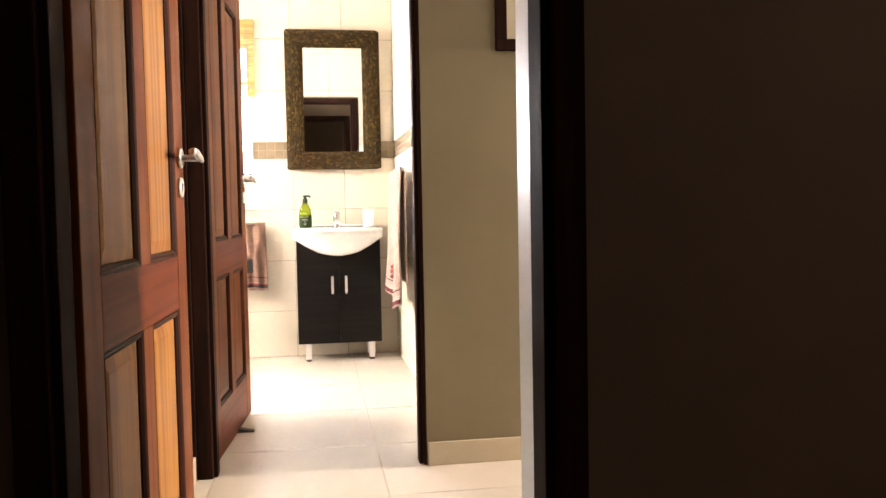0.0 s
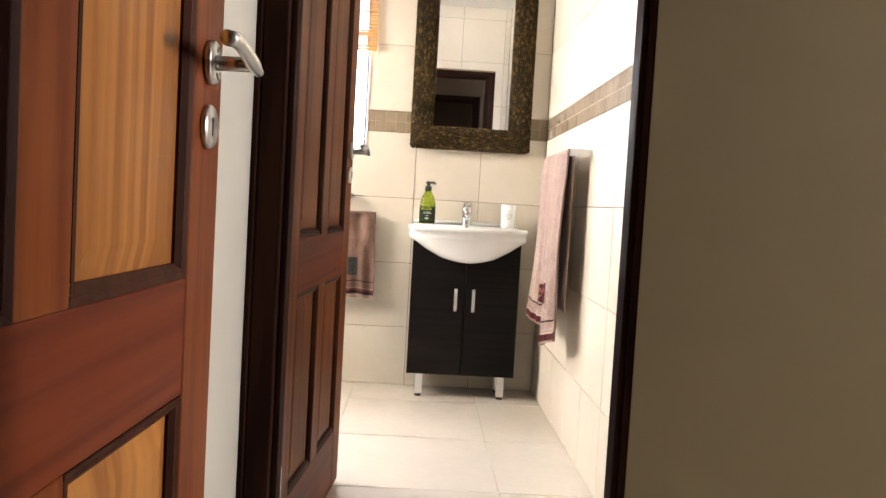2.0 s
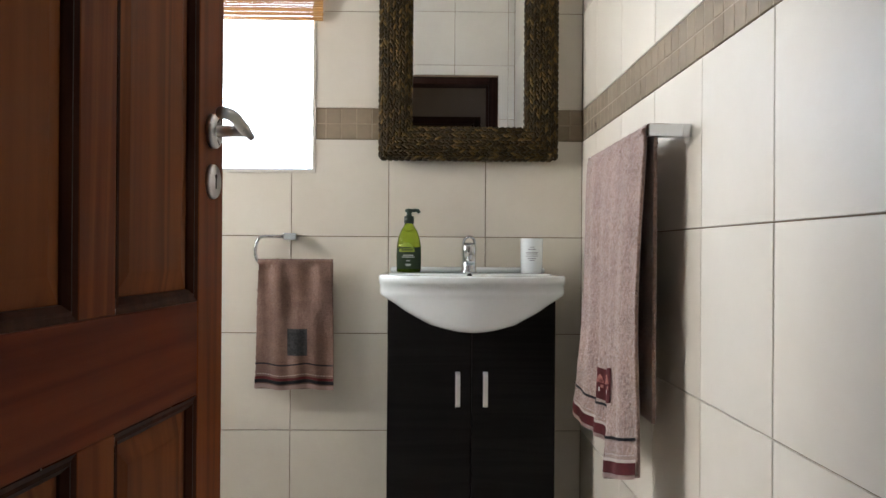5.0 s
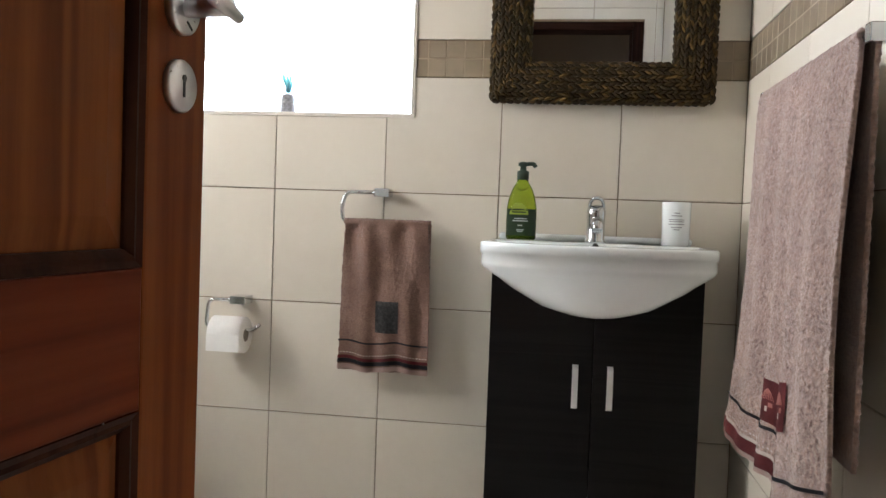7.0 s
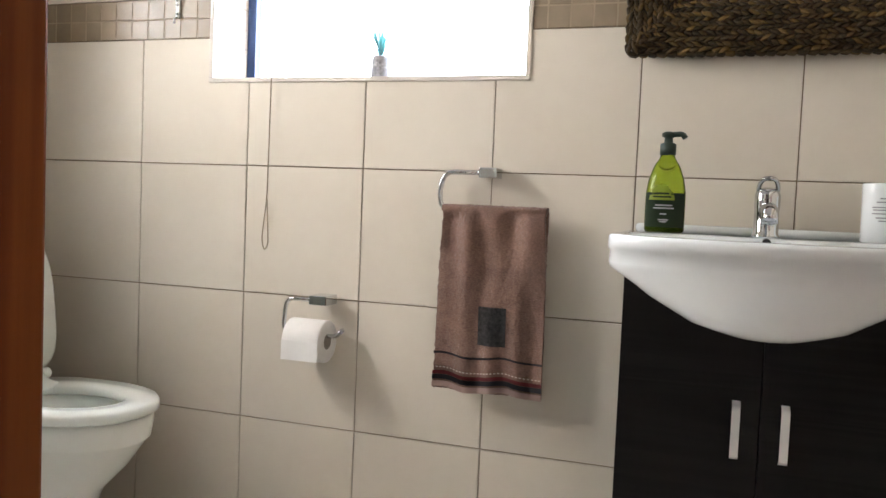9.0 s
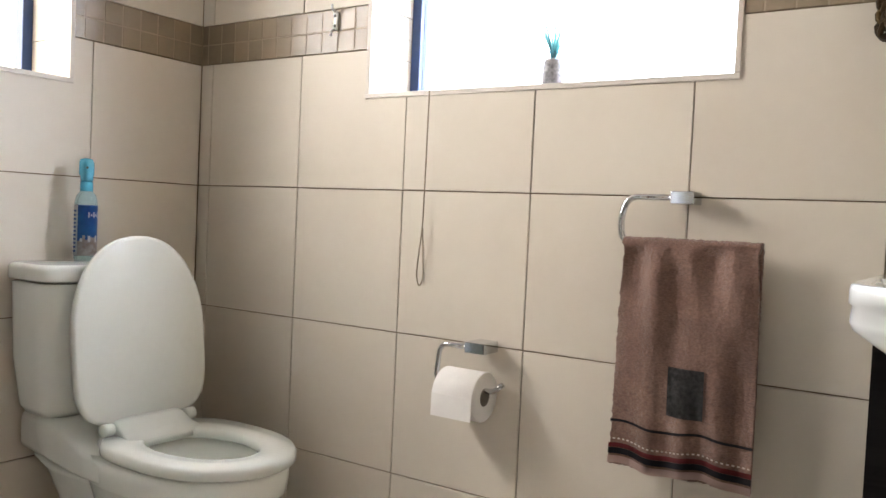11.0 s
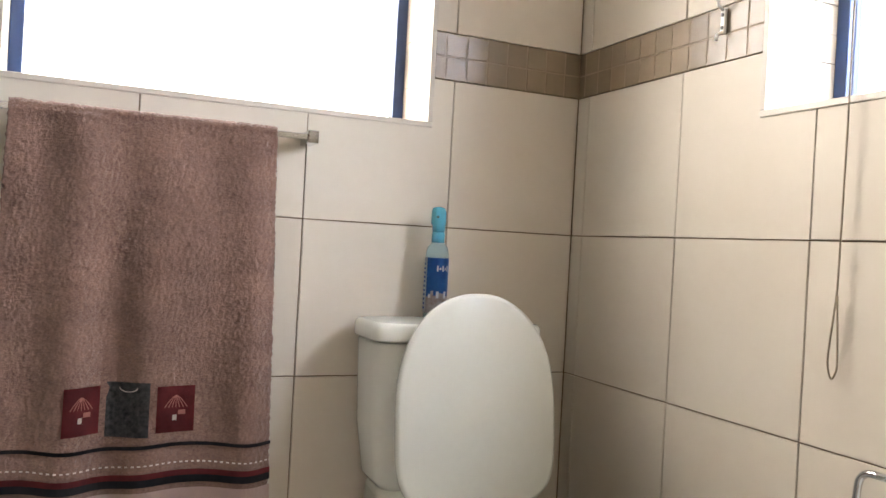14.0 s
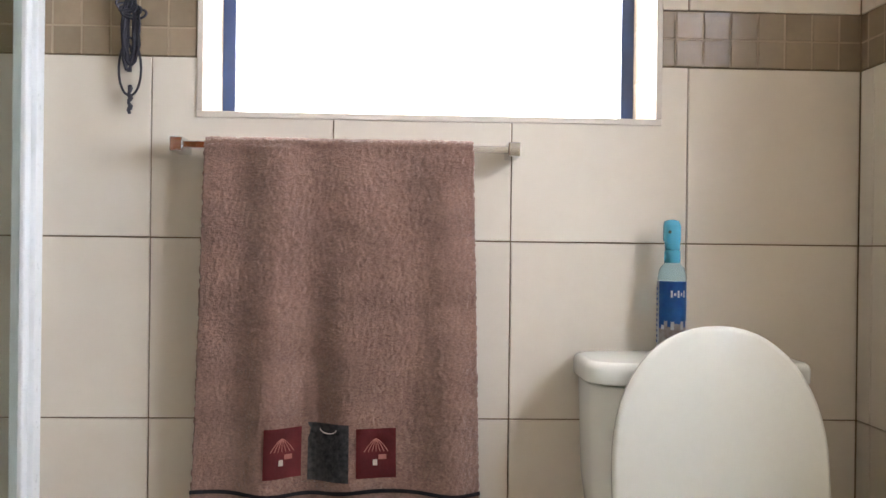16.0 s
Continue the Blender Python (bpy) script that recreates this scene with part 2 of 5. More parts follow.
LABEL_LIME = surface("lime_label", (0.36, 0.46, 0.05), (0.46, 0.56, 0.08), 12, 0.4, 120, 0.05)
LABEL_BLUE = surface("blue_printed_label", (0.008, 0.07, 0.30), (0.02, 0.16, 0.46), 34, 0.35, 120, 0.03)
LABEL_SAND = surface("sand_printed_label", (0.24, 0.16, 0.11), (0.60, 0.60, 0.62), 40, 0.4, 120, 0.03)
LABEL_WHITE = surface("white_print", (0.66, 0.70, 0.72), (0.76, 0.78, 0.8), 20, 0.4, 120, 0.03)
CUP_PRINT = surface("grey_print", (0.20, 0.21, 0.22), (0.3, 0.3, 0.31), 30, 0.5, 120, 0.03)
TEAL = surface("teal_plastic_grass", (0.14, 0.40, 0.42), (0.30, 0.56, 0.56), 20, 0.4, 120, 0.1)
PEBBLE = surface("grey_pebble_jar", (0.11, 0.11, 0.125), (0.42, 0.41, 0.43), 130, 0.3, 300, 0.3)
MAT_BOARD = surface("cream_picture_mount", (0.60, 0.54, 0.40), (0.68, 0.62, 0.48), 8, 0.8, 200, 0.1)
PRINT = surface("sepia_print", (0.10, 0.075, 0.045), (0.5, 0.43, 0.3), 26, 0.7, 90, 0.05)


def glassy(name, colour, rough=0.0, trans=1.0, ior=1.45):
    m, n, l, bs = material(name)
    bs.inputs["Base Color"].default_value = (*colour, 1)
    bs.inputs["Roughness"].default_value, bs.inputs["IOR"].default_value = rough, ior
    bs.inputs["Transmission Weight"].default_value = trans
    return m


PANE = glassy("window_glass", (1, 1, 1), 0.0, 1.0, 1.05)
GREEN_GLASS = glassy("lime_green_bottle", (0.44, 0.60, 0.05), 0.05, 0.92, 1.3)
GREEN_LIQUID = glassy("dark_green_liquid_soap", (0.06, 0.14, 0.01), 0.1, 0.4, 1.3)
CLEAR_BLUE = glassy("clear_pale_blue_plastic", (0.62, 0.86, 0.95), 0.05, 0.9, 1.2)
CYAN_CAP = glassy("translucent_cyan_cap", (0.14, 0.62, 0.86), 0.15, 0.6, 1.3)
SHOWER_GLASS = glassy("pale_green_shower_glass", (0.86, 0.96, 0.94), 0.03, 1.0, 1.2)
MIRROR, mn_, ml_, mb_ = material("silvered_mirror")
mb_.inputs["Metallic"].default_value, mb_.inputs["Roughness"].default_value = 1.0, 0.01
mb_.inputs["Base Color"].default_value = (0.88, 0.89, 0.87, 1)


# ---- mesh helpers ----
def finish(name, bm, mat, parent=None, label="", smooth=False, at=None):
    me = bpy.data.meshes.new(name)
    bmesh.ops.recalc_face_normals(bm, faces=bm.faces[:])
    bm.to_mesh(me)
    bm.free()
    for m in (mat if isinstance(mat, (list, tuple)) else [mat]):
        me.materials.append(m)
    if smooth:
        me.shade_smooth()
    ob = new(name, me)
    if at is not None:
        ob.matrix_basis = at
    if parent:
        ob.parent = parent
    if label:
        tagged(ob, label)
    return ob


def part(name, bm, mat, parent, label="", smooth=False):
    return finish(name, bm, mat, parent, label, smooth)


def thing(name, label, category, group="", at=None, kind=""):
    ob = new(name)
    ob.empty_display_size = 0.05
    if at is not None:
        ob.matrix_basis = at
    return tagged(ob, label, category, group, kind)


def box(bm, x0, x1, y0, y1, z0, z1, bevel=0.0, seg=2):
    vs = [bm.verts.new((x, y, z)) for x in (x0, x1) for y in (y0, y1) for z in (z0, z1)]
    fs = [bm.faces.new([vs[i] for i in f]) for f in ((0, 1, 3, 2), (4, 6, 7, 5), (0, 4, 5, 1), (2, 3, 7, 6), (0, 2, 6, 4), (1, 5, 7, 3))]
    if bevel:
        es = {e for f in fs for e in f.edges}
        bmesh.ops.bevel(bm, geom=list(es), offset=bevel, segments=seg, affect="EDGES", profile=0.5)
    return bm


def boxed(*a, **k):
    return box(bmesh.new(), *a, **k)


def lathe(profile, seg=40, cx=0.0, cy=0.0, bm=None, sy=1.0):
    """A solid of revolution about z from (radius, height) pairs."""
    bm = bm or bmesh.new()
    rings = []
    for r, z in profile:
        rings.append([bm.verts.new((cx + r * math.cos(2 * math.pi * i / seg), cy + sy * r * math.sin(2 * math.pi * i / seg), z)) for i in range(seg)])
    for a, b in zip(rings, rings[1:]):
        for i in range(seg):
            bm.faces.new((a[i], a[(i + 1) % seg], b[(i + 1) % seg], b[i]))
    bm.faces.new(rings[0])
    bm.faces.new(rings[-1])
    return bm


def tube(points, radius, seg=10, bm=None, close=False):
    """A round bar swept along points."""
    bm = bm or bmesh.new()
    pts = [Vector(p) for p in points]
    rings, prev = [], None
    for i, p in enumerate(pts):
        if close:
            d = pts[(i + 1) % len(pts)] - pts[i - 1]
        else:
            d = pts[min(i + 1, len(pts) - 1)] - pts[max(i - 1, 0)]
        d.normalize()
        if prev is None:
            side = d.orthogonal().normalized()
        else:
            side = (prev - d * prev.dot(d)).normalized()
        prev = side
        up = d.cross(side)
        r = radius(i / (len(pts) - 1)) if callable(radius) else radius
        rings.append([bm.verts.new(p + r * (math.cos(2 * math.pi * k / seg) * side + math.sin(2 * math.pi * k / seg) * up)) for k in range(seg)])
    pairs = list(zip(rings, rings[1:])) + ([(rings[-1], rings[0])] if close else [])
    for a, b in pairs:
        for k in range(seg):
            bm.faces.new((a[k], a[(k + 1) % seg], b[(k + 1) % seg], b[k]))
    if not close:
        bm.faces.new(rings[0])
        bm.faces.new(rings[-1])
    return bm


def rounded(points, radius, n=6):
    """A polyline whose corners are rounded."""
    pts, out = [Vector(p) for p in points], [Vector(points[0])]
    for a, b, c in zip(pts, pts[1:], pts[2:]):
        r = min(radius, (b - a).length * 0.49, (c - b).length * 0.49)
        p, q = b + (a - b).normalized() * r, b + (c - b).normalized() * r
        for i in range(n + 1):
            t = i / n
            out.append((1 - t) ** 2 * p + 2 * t * (1 - t) * b + t * t * q)
    return out + [pts[-1]]


def loft(rings, bm=None, cap=(True, True)):
    """Skin closed rings of equal count."""
    bm = bm or bmesh.new()
    rv = [[bm.verts.new(p) for p in r] for r in rings]
    for a, b in zip(rv, rv[1:]):
        k = len(a)
        for i in range(k):
            bm.faces.new((a[i], a[(i + 1) % k], b[(i + 1) % k], b[i]))
    if cap[0]:
        bm.faces.new(rv[0])
    if cap[1]:
        bm.faces.new(rv[-1])
    return bm


# ---- structure ----
def slab(name, mat, *b, label="", category=""):
    return tagged(finish(name, boxed(*b), mat), label, category, kind="structure")


def wall_with_hole(name, mat, axis, at0, at1, u0, u1, z0, z1, hole, label, category="wall"):
    """A thick wall with a rectangular opening through it; axis: the one that it faces along."""
    h0, h1, hz0, hz1 = hole
    bm = bmesh.new()
    us, zs = [u0, h0, h1, u1], [z0, hz0, hz1, z1]
    us, zs = sorted(set(us)), sorted(set(zs))
    for a, b in zip(us, us[1:]):
        for c, d in zip(zs, zs[1:]):
            if a >= h0 - 1e-6 and b <= h1 + 1e-6 and c >= hz0 - 1e-6 and d <= hz1 + 1e-6:
                continue
            if axis == "y":
                box(bm, a, b, at0, at1, c, d)
            else:
                box(bm, at0, at1, a, b, c, d)
    bmesh.ops.remove_doubles(bm, verts=bm.verts[:], dist=1e-5)
    bm.verts.index_update()
    seen = {}
    for f in bm.faces:
        seen.setdefault(tuple(sorted(v.index for v in f.verts)), []).append(f)
    bmesh.ops.delete(bm, geom=[f for fs in seen.values() if len(fs) > 1 for f in fs], context="FACES_ONLY")
    return tagged(finish(name, bm, mat), label, category, kind="structure")


TH = 0.0045   # tile thickness proud of the grout bed
wall_north = wall_with_hole("wall_north", GROUT, "y", YN + TH, 5.82, -2.2, XE + 0.2, 0, ZC, WN, "bathroom wall of cream tiles with a brown mosaic band and window")
wall_west = wall_with_hole("wall_west", GROUT, "x", -2.08, XW - TH, YS - 0.13, YN + TH, 0, ZC, WW, "bathroom wall of cream tiles behind the toilet, with window")
wall_east = slab("wall_east", GROUT, XE + TH, XE + 0.2, 3.28, YN + TH, 0, ZC, label="bathroom wall of glossy cream tiles with a mosaic band", category="wall")
DOOR2 = (-0.45, 0.42, 0, 2.0)
wall_south = wall_with_hole("wall_south", GROUT, "y", 3.155, YS - TH, XW - TH, XE + TH, 0, ZC, DOOR2, "bathroom wall of cream tiles round the doorway")
slab("ceiling", CEILING, -2.2, 4.6, -1.9, 6.0, ZC, ZC + 0.1, label="white painted ceiling", category="ceiling")
floor = slab("floor", PALE_GROUT, -2.2, 4.6, -1.9, 5.82, -0.1, -0.004, label="floor of large cream porcelain tiles", category="floor")

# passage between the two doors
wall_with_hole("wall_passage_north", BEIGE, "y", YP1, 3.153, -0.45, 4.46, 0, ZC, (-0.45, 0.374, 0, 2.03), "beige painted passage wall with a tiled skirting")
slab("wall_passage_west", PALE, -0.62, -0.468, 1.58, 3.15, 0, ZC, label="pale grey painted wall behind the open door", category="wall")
# unseen end wall; its opening is added for the passage fill lamp
wall_with_hole("wall_passage_east", BEIGE, "x", 4.3, 4.46, YP0, YP1, 0, ZC, (2.78, 3.11, 1.0, 2.1), "unseen beige end wall with an opening added for light")
slab("wall_passage_corner", PALE, 0.485, 4.3, 1.56, YP0, 0, ZC, label="pale grey glossy painted wall with a light switch", category="wall")
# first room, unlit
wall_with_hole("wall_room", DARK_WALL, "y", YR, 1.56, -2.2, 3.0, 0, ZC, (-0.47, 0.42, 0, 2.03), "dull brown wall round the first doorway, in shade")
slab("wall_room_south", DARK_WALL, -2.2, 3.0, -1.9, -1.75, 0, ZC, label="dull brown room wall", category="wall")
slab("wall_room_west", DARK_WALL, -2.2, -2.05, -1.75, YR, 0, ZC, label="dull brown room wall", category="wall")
wall_with_hole("wall_room_east", DARK_WALL, "x", 2.7, 2.85, -1.75, YR, 0, ZC, (-0.1, 0.5, 1.3, 2.1), "dull brown room wall with an opening added for fill light")
# unseen window, added round the first room's fill lamp
added_win4 = thing("unseen_window_4", "unseen small window added to the first room for fill light", "window", kind="structure")
part("window_frame", boxed(2.75, 2.79, -0.1, -0.07, 1.3, 2.1, bevel=0.002), WHITE_METAL, added_win4)
part("window_frame", boxed(2.75, 2.79, 0.47, 0.5, 1.3, 2.1, bevel=0.002), WHITE_METAL, added_win4)
tagged(finish("baseboard", boxed(0.378, 4.3, YP1 - 0.012, YP1 - 0.0005, 0, 0.088, bevel=0.003), SKIRT), "cream tiled skirting along the passage wall", "skirting", kind="structure")


def door_frame(name, x0, x1, y0, y1, top, width, label):
    fr = thing(name, label, "door frame", kind="structure")
    part("jamb", boxed(x0 - width, x0, y0, y1, 0, top + width, bevel=0.004), FRAME_WOOD, fr)
    part("jamb", boxed(x1, x1 + width, y0, y1, 0, top + width, bevel=0.004), FRAME_WOOD, fr)
    part("head", boxed(x0 + 0.0005, x1 - 0.0005, y0, y1, top, top + width, bevel=0.004), HEAD_WOOD, fr)
    # rebate for the leaf
    part("stop", boxed(x1 - 0.014, x1 - 0.0005, y0 + 0.02, y1 - 0.05, 0, top - 0.001, bevel=0.002), FRAME_WOOD, fr)
    part("stop", boxed(x0 + 0.0005, x0 + 0.014, y0 + 0.02, y1 - 0.05, 0, top - 0.001, bevel=0.002), FRAME_WOOD, fr)
    return fr


frame_1 = door_frame("door_frame_1", -0.415, 0.362, YR - 0.012, 1.575, 1.975, 0.055, "dark stained timber frame of the first doorway")
tagged(finish("baseboard", boxed(-0.4675, -0.457, 1.60, 3.127, 0, 0.088, bevel=0.003), SKIRT), "cream tiled skirting behind the open door", "skirting", kind="structure")
frame_2 = door_frame("door_frame_2", -0.40, 0.362, 3.134, YS - TH - 0.001, 1.955, 0.055, "dark stained timber frame of the bathroom doorway")
part("architrave", boxed(-0.4678, -0.4555, 3.128, 3.1545, 0, 2.01, bevel=0.003), FRAME_WOOD, frame_2)
# strike plate in the first frame
part("strike_plate", boxed(0.3585, 0.3622, 1.551, 1.5742, 1.0, 1.105, bevel=0.001), STEEL, frame_1, "bright steel strike plate")


def window(name, axis, u0, u1, z0, z1, wall, depth, outer, label):
    """Tiled reveal, edging, blue steel frame and pane. axis: the one that the wall faces along; outer: +1 or -1 towards the outside."""
    win = thing(name, label, "window", kind="structure")

    def b(ua, ub, da, db, za, zb, bevel=0.0):
        d0, d1 = sorted((wall + outer * da, wall + outer * db))
        return boxed(ua, ub, d0, d1, za, zb, bevel=bevel) if axis == "y" else boxed(d0, d1, ua, ub, za, zb, bevel=bevel)

    e = 0.011
    part("edging", b(u0 - 0.001, u0 + e, -0.004, 0.012, z0 + e, z1, 0.002), TRIM, win)
    part("edging", b(u1 - e, u1 + 0.001, -0.004, 0.012, z0 + e, z1, 0.002), TRIM, win)
    part("edging", b(u0 - 0.001, u1 + 0.001, -0.004, 0.012, z0 - 0.001, z0 + e, 0.002), TRIM, win)
    # reveal lining of tiles: sides and sill
    for ua, ub in ((u0, u0 + 0.008), (u1 - 0.008, u1)):
        part("tile", b(ua, ub, 0.013, depth, z0 + e, Z1 - 0.002), TILE, win)
        for k in range(2):
            za = Z1 + 0.0535 * k
            # west reveal: plain tile stands for a band washed out by light
            if axis == "x":
                if k == 0:
                    part("tile", b(ua, ub, 0.013, depth, Z1, Z2), TILE, win)
                continue
            for q in range(3):
                part("mosaic_tile", b(ua, ub, 0.014 + 0.0525 * q, min(depth, 0.0655 + 0.0525 * q), za, za + 0.0525), LIT_MOSAIC, win)
        part("tile", b(ua, ub, 0.013, depth, Z2 + 0.002, Z2 + P - 0.003), TILE, win)
        part("tile", b(ua, ub, 0.013, depth, Z2 + P, z1), TILE, win)
    n = 3
    for k in range(n):
        ua = u0 + 0.009 + (u1 - u0 - 0.018) * k / n
        part("sill_tile", b(ua, ua + (u1 - u0 - 0.018) / n - 0.003, 0.013, depth, z0 + 0.002, z0 + e), TILE, win)
    f = 0.026
    fr = part("window_frame", b(u0 + 0.008, u0 + 0.008 + f, depth, depth + 0.035, z0 + e, z1, 0.002), BLUE, win)
    part("window_frame", b(u1 - 0.008 - f, u1 - 0.008, depth, depth + 0.035, z0 + e, z1, 0.002), BLUE, win)
    part("window_frame", b(u0 + 0.008 + f, u1 - 0.008 - f, depth, depth + 0.035, z0 + e, z0 + e + 0.02, 0.002), BLUE, win)
    part("window_frame", b(u0 + 0.008 + f, u1 - 0.008 - f, depth, depth + 0.035, z1 - 0.02, z1, 0.002), BLUE, win)
    pane = part("pane", b(u0 + 0.008 + f, u1 - 0.008 - f, depth + 0.015, depth + 0.019, z0 + e + 0.02, z1 - 0.02), PANE, win)
    pane.visible_shadow = False
    return win


window_1 = window("window_1", "y", *WN, YN, 0.165, 1, "blue steel window in a tiled reveal with pale edging")
window_2 = window("window_2", "x", *WW, XW, 0.165, -1, "blue steel window in a tiled reveal above the towel bar")
# unseen window, added round the passage fill lamp
added_win3 = thing("unseen_window_3", "unseen pale window added at the passage end to let light in", "window", kind="structure")
part("window_frame", boxed(4.35, 4.39, 2.78, 2.81, 1.0, 2.1, bevel=0.002), WHITE_METAL, added_win3)
part("window_frame", boxed(4.35, 4.39, 3.08, 3.11, 1.0, 2.1, bevel=0.002), WHITE_METAL, added_win3)


# ---- doors ----
def lever_set(door, y, side):
    """Rose, lever and keyhole plate on the face at x = side * 0.02 of a leaf whose free edge lies at +y."""
    s = side
    x = 0.02 * s
    handle = part("door_handle", lathe([(0.0265, 0), (0.0265, 0.007), (0.024, 0.0095), (0.008, 0.0095)], 32), STEEL, door, "brushed steel lever handle", True)
    handle.matrix_basis = pose(x, y, 1.099, 0, 90 * s, 0)
    part("neck", tube([(x, y, 1.099), (x + s * 0.058, y, 1.099)], 0.0092, 16), STEEL, handle, "", True).matrix_basis = handle.matrix_basis.inverted()
    # the grip sweeps up from its tapered heel in a flat S and ends in a square cut
    sweep = rounded([(s * 0.056, 0.018, -0.006), (s * 0.057, -0.002, -0.003), (s * 0.057, -0.032, 0.003), (s * 0.057, -0.062, 0.011), (s * 0.057, -0.092, 0.012), (s * 0.057, -0.122, 0.008)], 0.018, 6)
    lv = part("lever", tube(sweep, lambda t: 0.0062 + 0.0026 * min(1.0, t / 0.3), 16), STEEL, handle, "", True)
    lv.matrix_basis = handle.matrix_basis.inverted() @ pose(x, y, 1.099)
    for q in (-1, 1):
        fix = part("screw", boxed(-0.0004, 0.0004, -0.006, 0.006, -0.0012, 0.0012), BLACK, handle)
        fix.matrix_basis = handle.matrix_basis.inverted() @ pose(x + s * 0.0098, y + 0.004, 1.099 + q * 0.0165, 35 * q, 0, 0)
    key = part("keyhole_plate", lathe([(0.0265, 0), (0.0265, 0.005), (0.0245, 0.0075), (0.002, 0.0075)], 32), STEEL, door, "round brushed steel keyhole plate", True)
    key.matrix_basis = pose(x, y, 1.022, 0, 90 * s, 0)
    slot = bmesh.new()
    box(slot, -0.0005, 0.0005, -0.0018, 0.0018, -0.011, 0.008)
    tube([(-0.0006, 0, 0.008), (0.0006, 0, 0.008)], 0.0036, 14, slot)
    part("keyhole", slot, BLACK, door).matrix_basis = pose(x + s * 0.0078, y, 1.022)


def panel_door(name, length, label, m, panel_wood):
    """A four-panel leaf: hinge at the origin, free edge at +y, 40 mm thick about x = 0."""
    door = thing(name, label, "door", at=m, kind="structure")
    h, t, st, mu = 1.95, 0.02, 0.107, 0.085
    z0, rails = 0.008, [(0.008, 0.20), (0.705, 0.842), (h - 0.11, h)]
    part("stile", boxed(-t, t, 0, st, z0, h, bevel=0.003), STILE_WOOD, door)
    part("stile", boxed(-t, t, length - st, length, z0, h, bevel=0.003), STILE_WOOD, door)
    c0, c1 = length / 2 - mu / 2, length / 2 + mu / 2
    for a, b in rails:
        part("rail", boxed(-t + 0.0006, t - 0.0006, st, length - st, a, b, bevel=0.002), RAIL_WOOD, door)
    for a, b in ((0.20, 0.705), (0.842, h - 0.11)):
        part("mullion", boxed(-t + 0.0004, t - 0.0004, c0, c1, a, b, bevel=0.002), STILE_WOOD, door)
        for p, q in ((st, c0), (c1, length - st)):
            bm = bmesh.new()
            # fielded panel: raised centre with sloping margins, on both faces
            w = 0.036
            rings = []
            for x, i in ((-0.013, w + 0.012), (-0.007, 0.016), (0.007, 0.016), (0.013, w + 0.012)):
                rings.append([(x, p + i, a + i), (x, q - i, a + i), (x, q - i, b - i), (x, p + i, b - i)])
            part("panel", loft(rings, bm), panel_wood, door)
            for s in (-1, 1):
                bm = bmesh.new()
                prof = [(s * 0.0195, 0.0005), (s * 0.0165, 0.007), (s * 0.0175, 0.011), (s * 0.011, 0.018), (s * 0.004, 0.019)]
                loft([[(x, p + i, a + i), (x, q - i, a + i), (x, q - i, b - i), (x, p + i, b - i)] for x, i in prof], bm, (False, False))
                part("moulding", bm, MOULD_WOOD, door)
    for z in (0.22, 1.7):
        part("hinge", tube([(t + 0.003, -0.004, z), (t + 0.003, -0.004, z + 0.09)], 0.006, 10), STEEL, door)
    lever_set(door, length - 0.055, 1)
    lever_set(door, length - 0.055, -1)
    return door


def leaf_pose(x0, y0, x1, y1):
    """The visible east face runs from the hinge (x0, y0) to the free edge (x1, y1)."""
    a = -math.degrees(math.atan2(x1 - x0, y1 - y0))
    return pose(x0, y0, 0, 0, 0, a) @ pose(-0.02, 0, 0), math.hypot(x1 - x0, y1 - y0)


m1, len1 = leaf_pose(-0.405, 1.585, -0.366, 2.452)
panel_door("door_1", len1, "varnished reddish wooden four-panel door, standing open against the wall", m1, LIT_PANEL)
m2, len2 = leaf_pose(-0.404, 3.285, -0.337, 4.10)
panel_door("door_2", len2, "varnished reddish wooden four-panel bathroom door, standing open", m2, SHADED_PANEL)

wedge = thing("door_wedge", "small black rubber door wedge on the floor tiles", "door stop", at=pose(-0.30, 3.765, 0, 0, 0, 92))
bm = loft([[(-0.016, 0.0, 0.0), (0.016, 0.0, 0.0), (0.016, 0.0, 0.004), (-0.016, 0.0, 0.004)], [(-0.018, 0.10, 0.0), (0.018, 0.10, 0.0), (0.018, 0.10, 0.026), (-0.018, 0.10, 0.026)]])
part("wedge_body", bm, BLACK, wedge)

# light switch on the passage corner
sw = thing("light_switch", "white double light switch on the pale wall", "light switch", at=pose(0.485, 1.897, 1.122))
part("switch_plate", boxed(-0.022, -0.0002, -0.038, 0.038, -0.062, 0.062, bevel=0.006, seg=3), WHITE_PLASTIC, sw)
for z in (-0.03, 0.03):
    r = part("rocker", boxed(-0.004, 0.004, -0.016, 0.016, -0.02, 0.02, bevel=0.002), WHITE_PLASTIC, sw)
    r.matrix_basis = pose(-0.024, 0, z, 0, 7, 0)

# framed picture on the beige wall
pic = thing("picture_frame", "dark wooden picture frame with cream mount on the beige wall", "picture", at=pose(0.78, YP1, 1.70))
for a in ((-0.125, 0.125, -0.17, -0.128), (-0.125, 0.125, 0.128, 0.17), (-0.125, -0.083, -0.128, 0.128), (0.083, 0.125, -0.128, 0.128)):
    part("frame_bar", boxed(a[0], a[1], -0.024, -0.001, a[2], a[3], bevel=0.004), FRAME_WOOD, pic)
part("mount", boxed(-0.083, 0.083, -0.012, -0.006, -0.128, 0.128), MAT_BOARD, pic)
part("print", boxed(-0.045, 0.045, -0.0135, -0.0122, -0.08, 0.08), PRINT, pic)
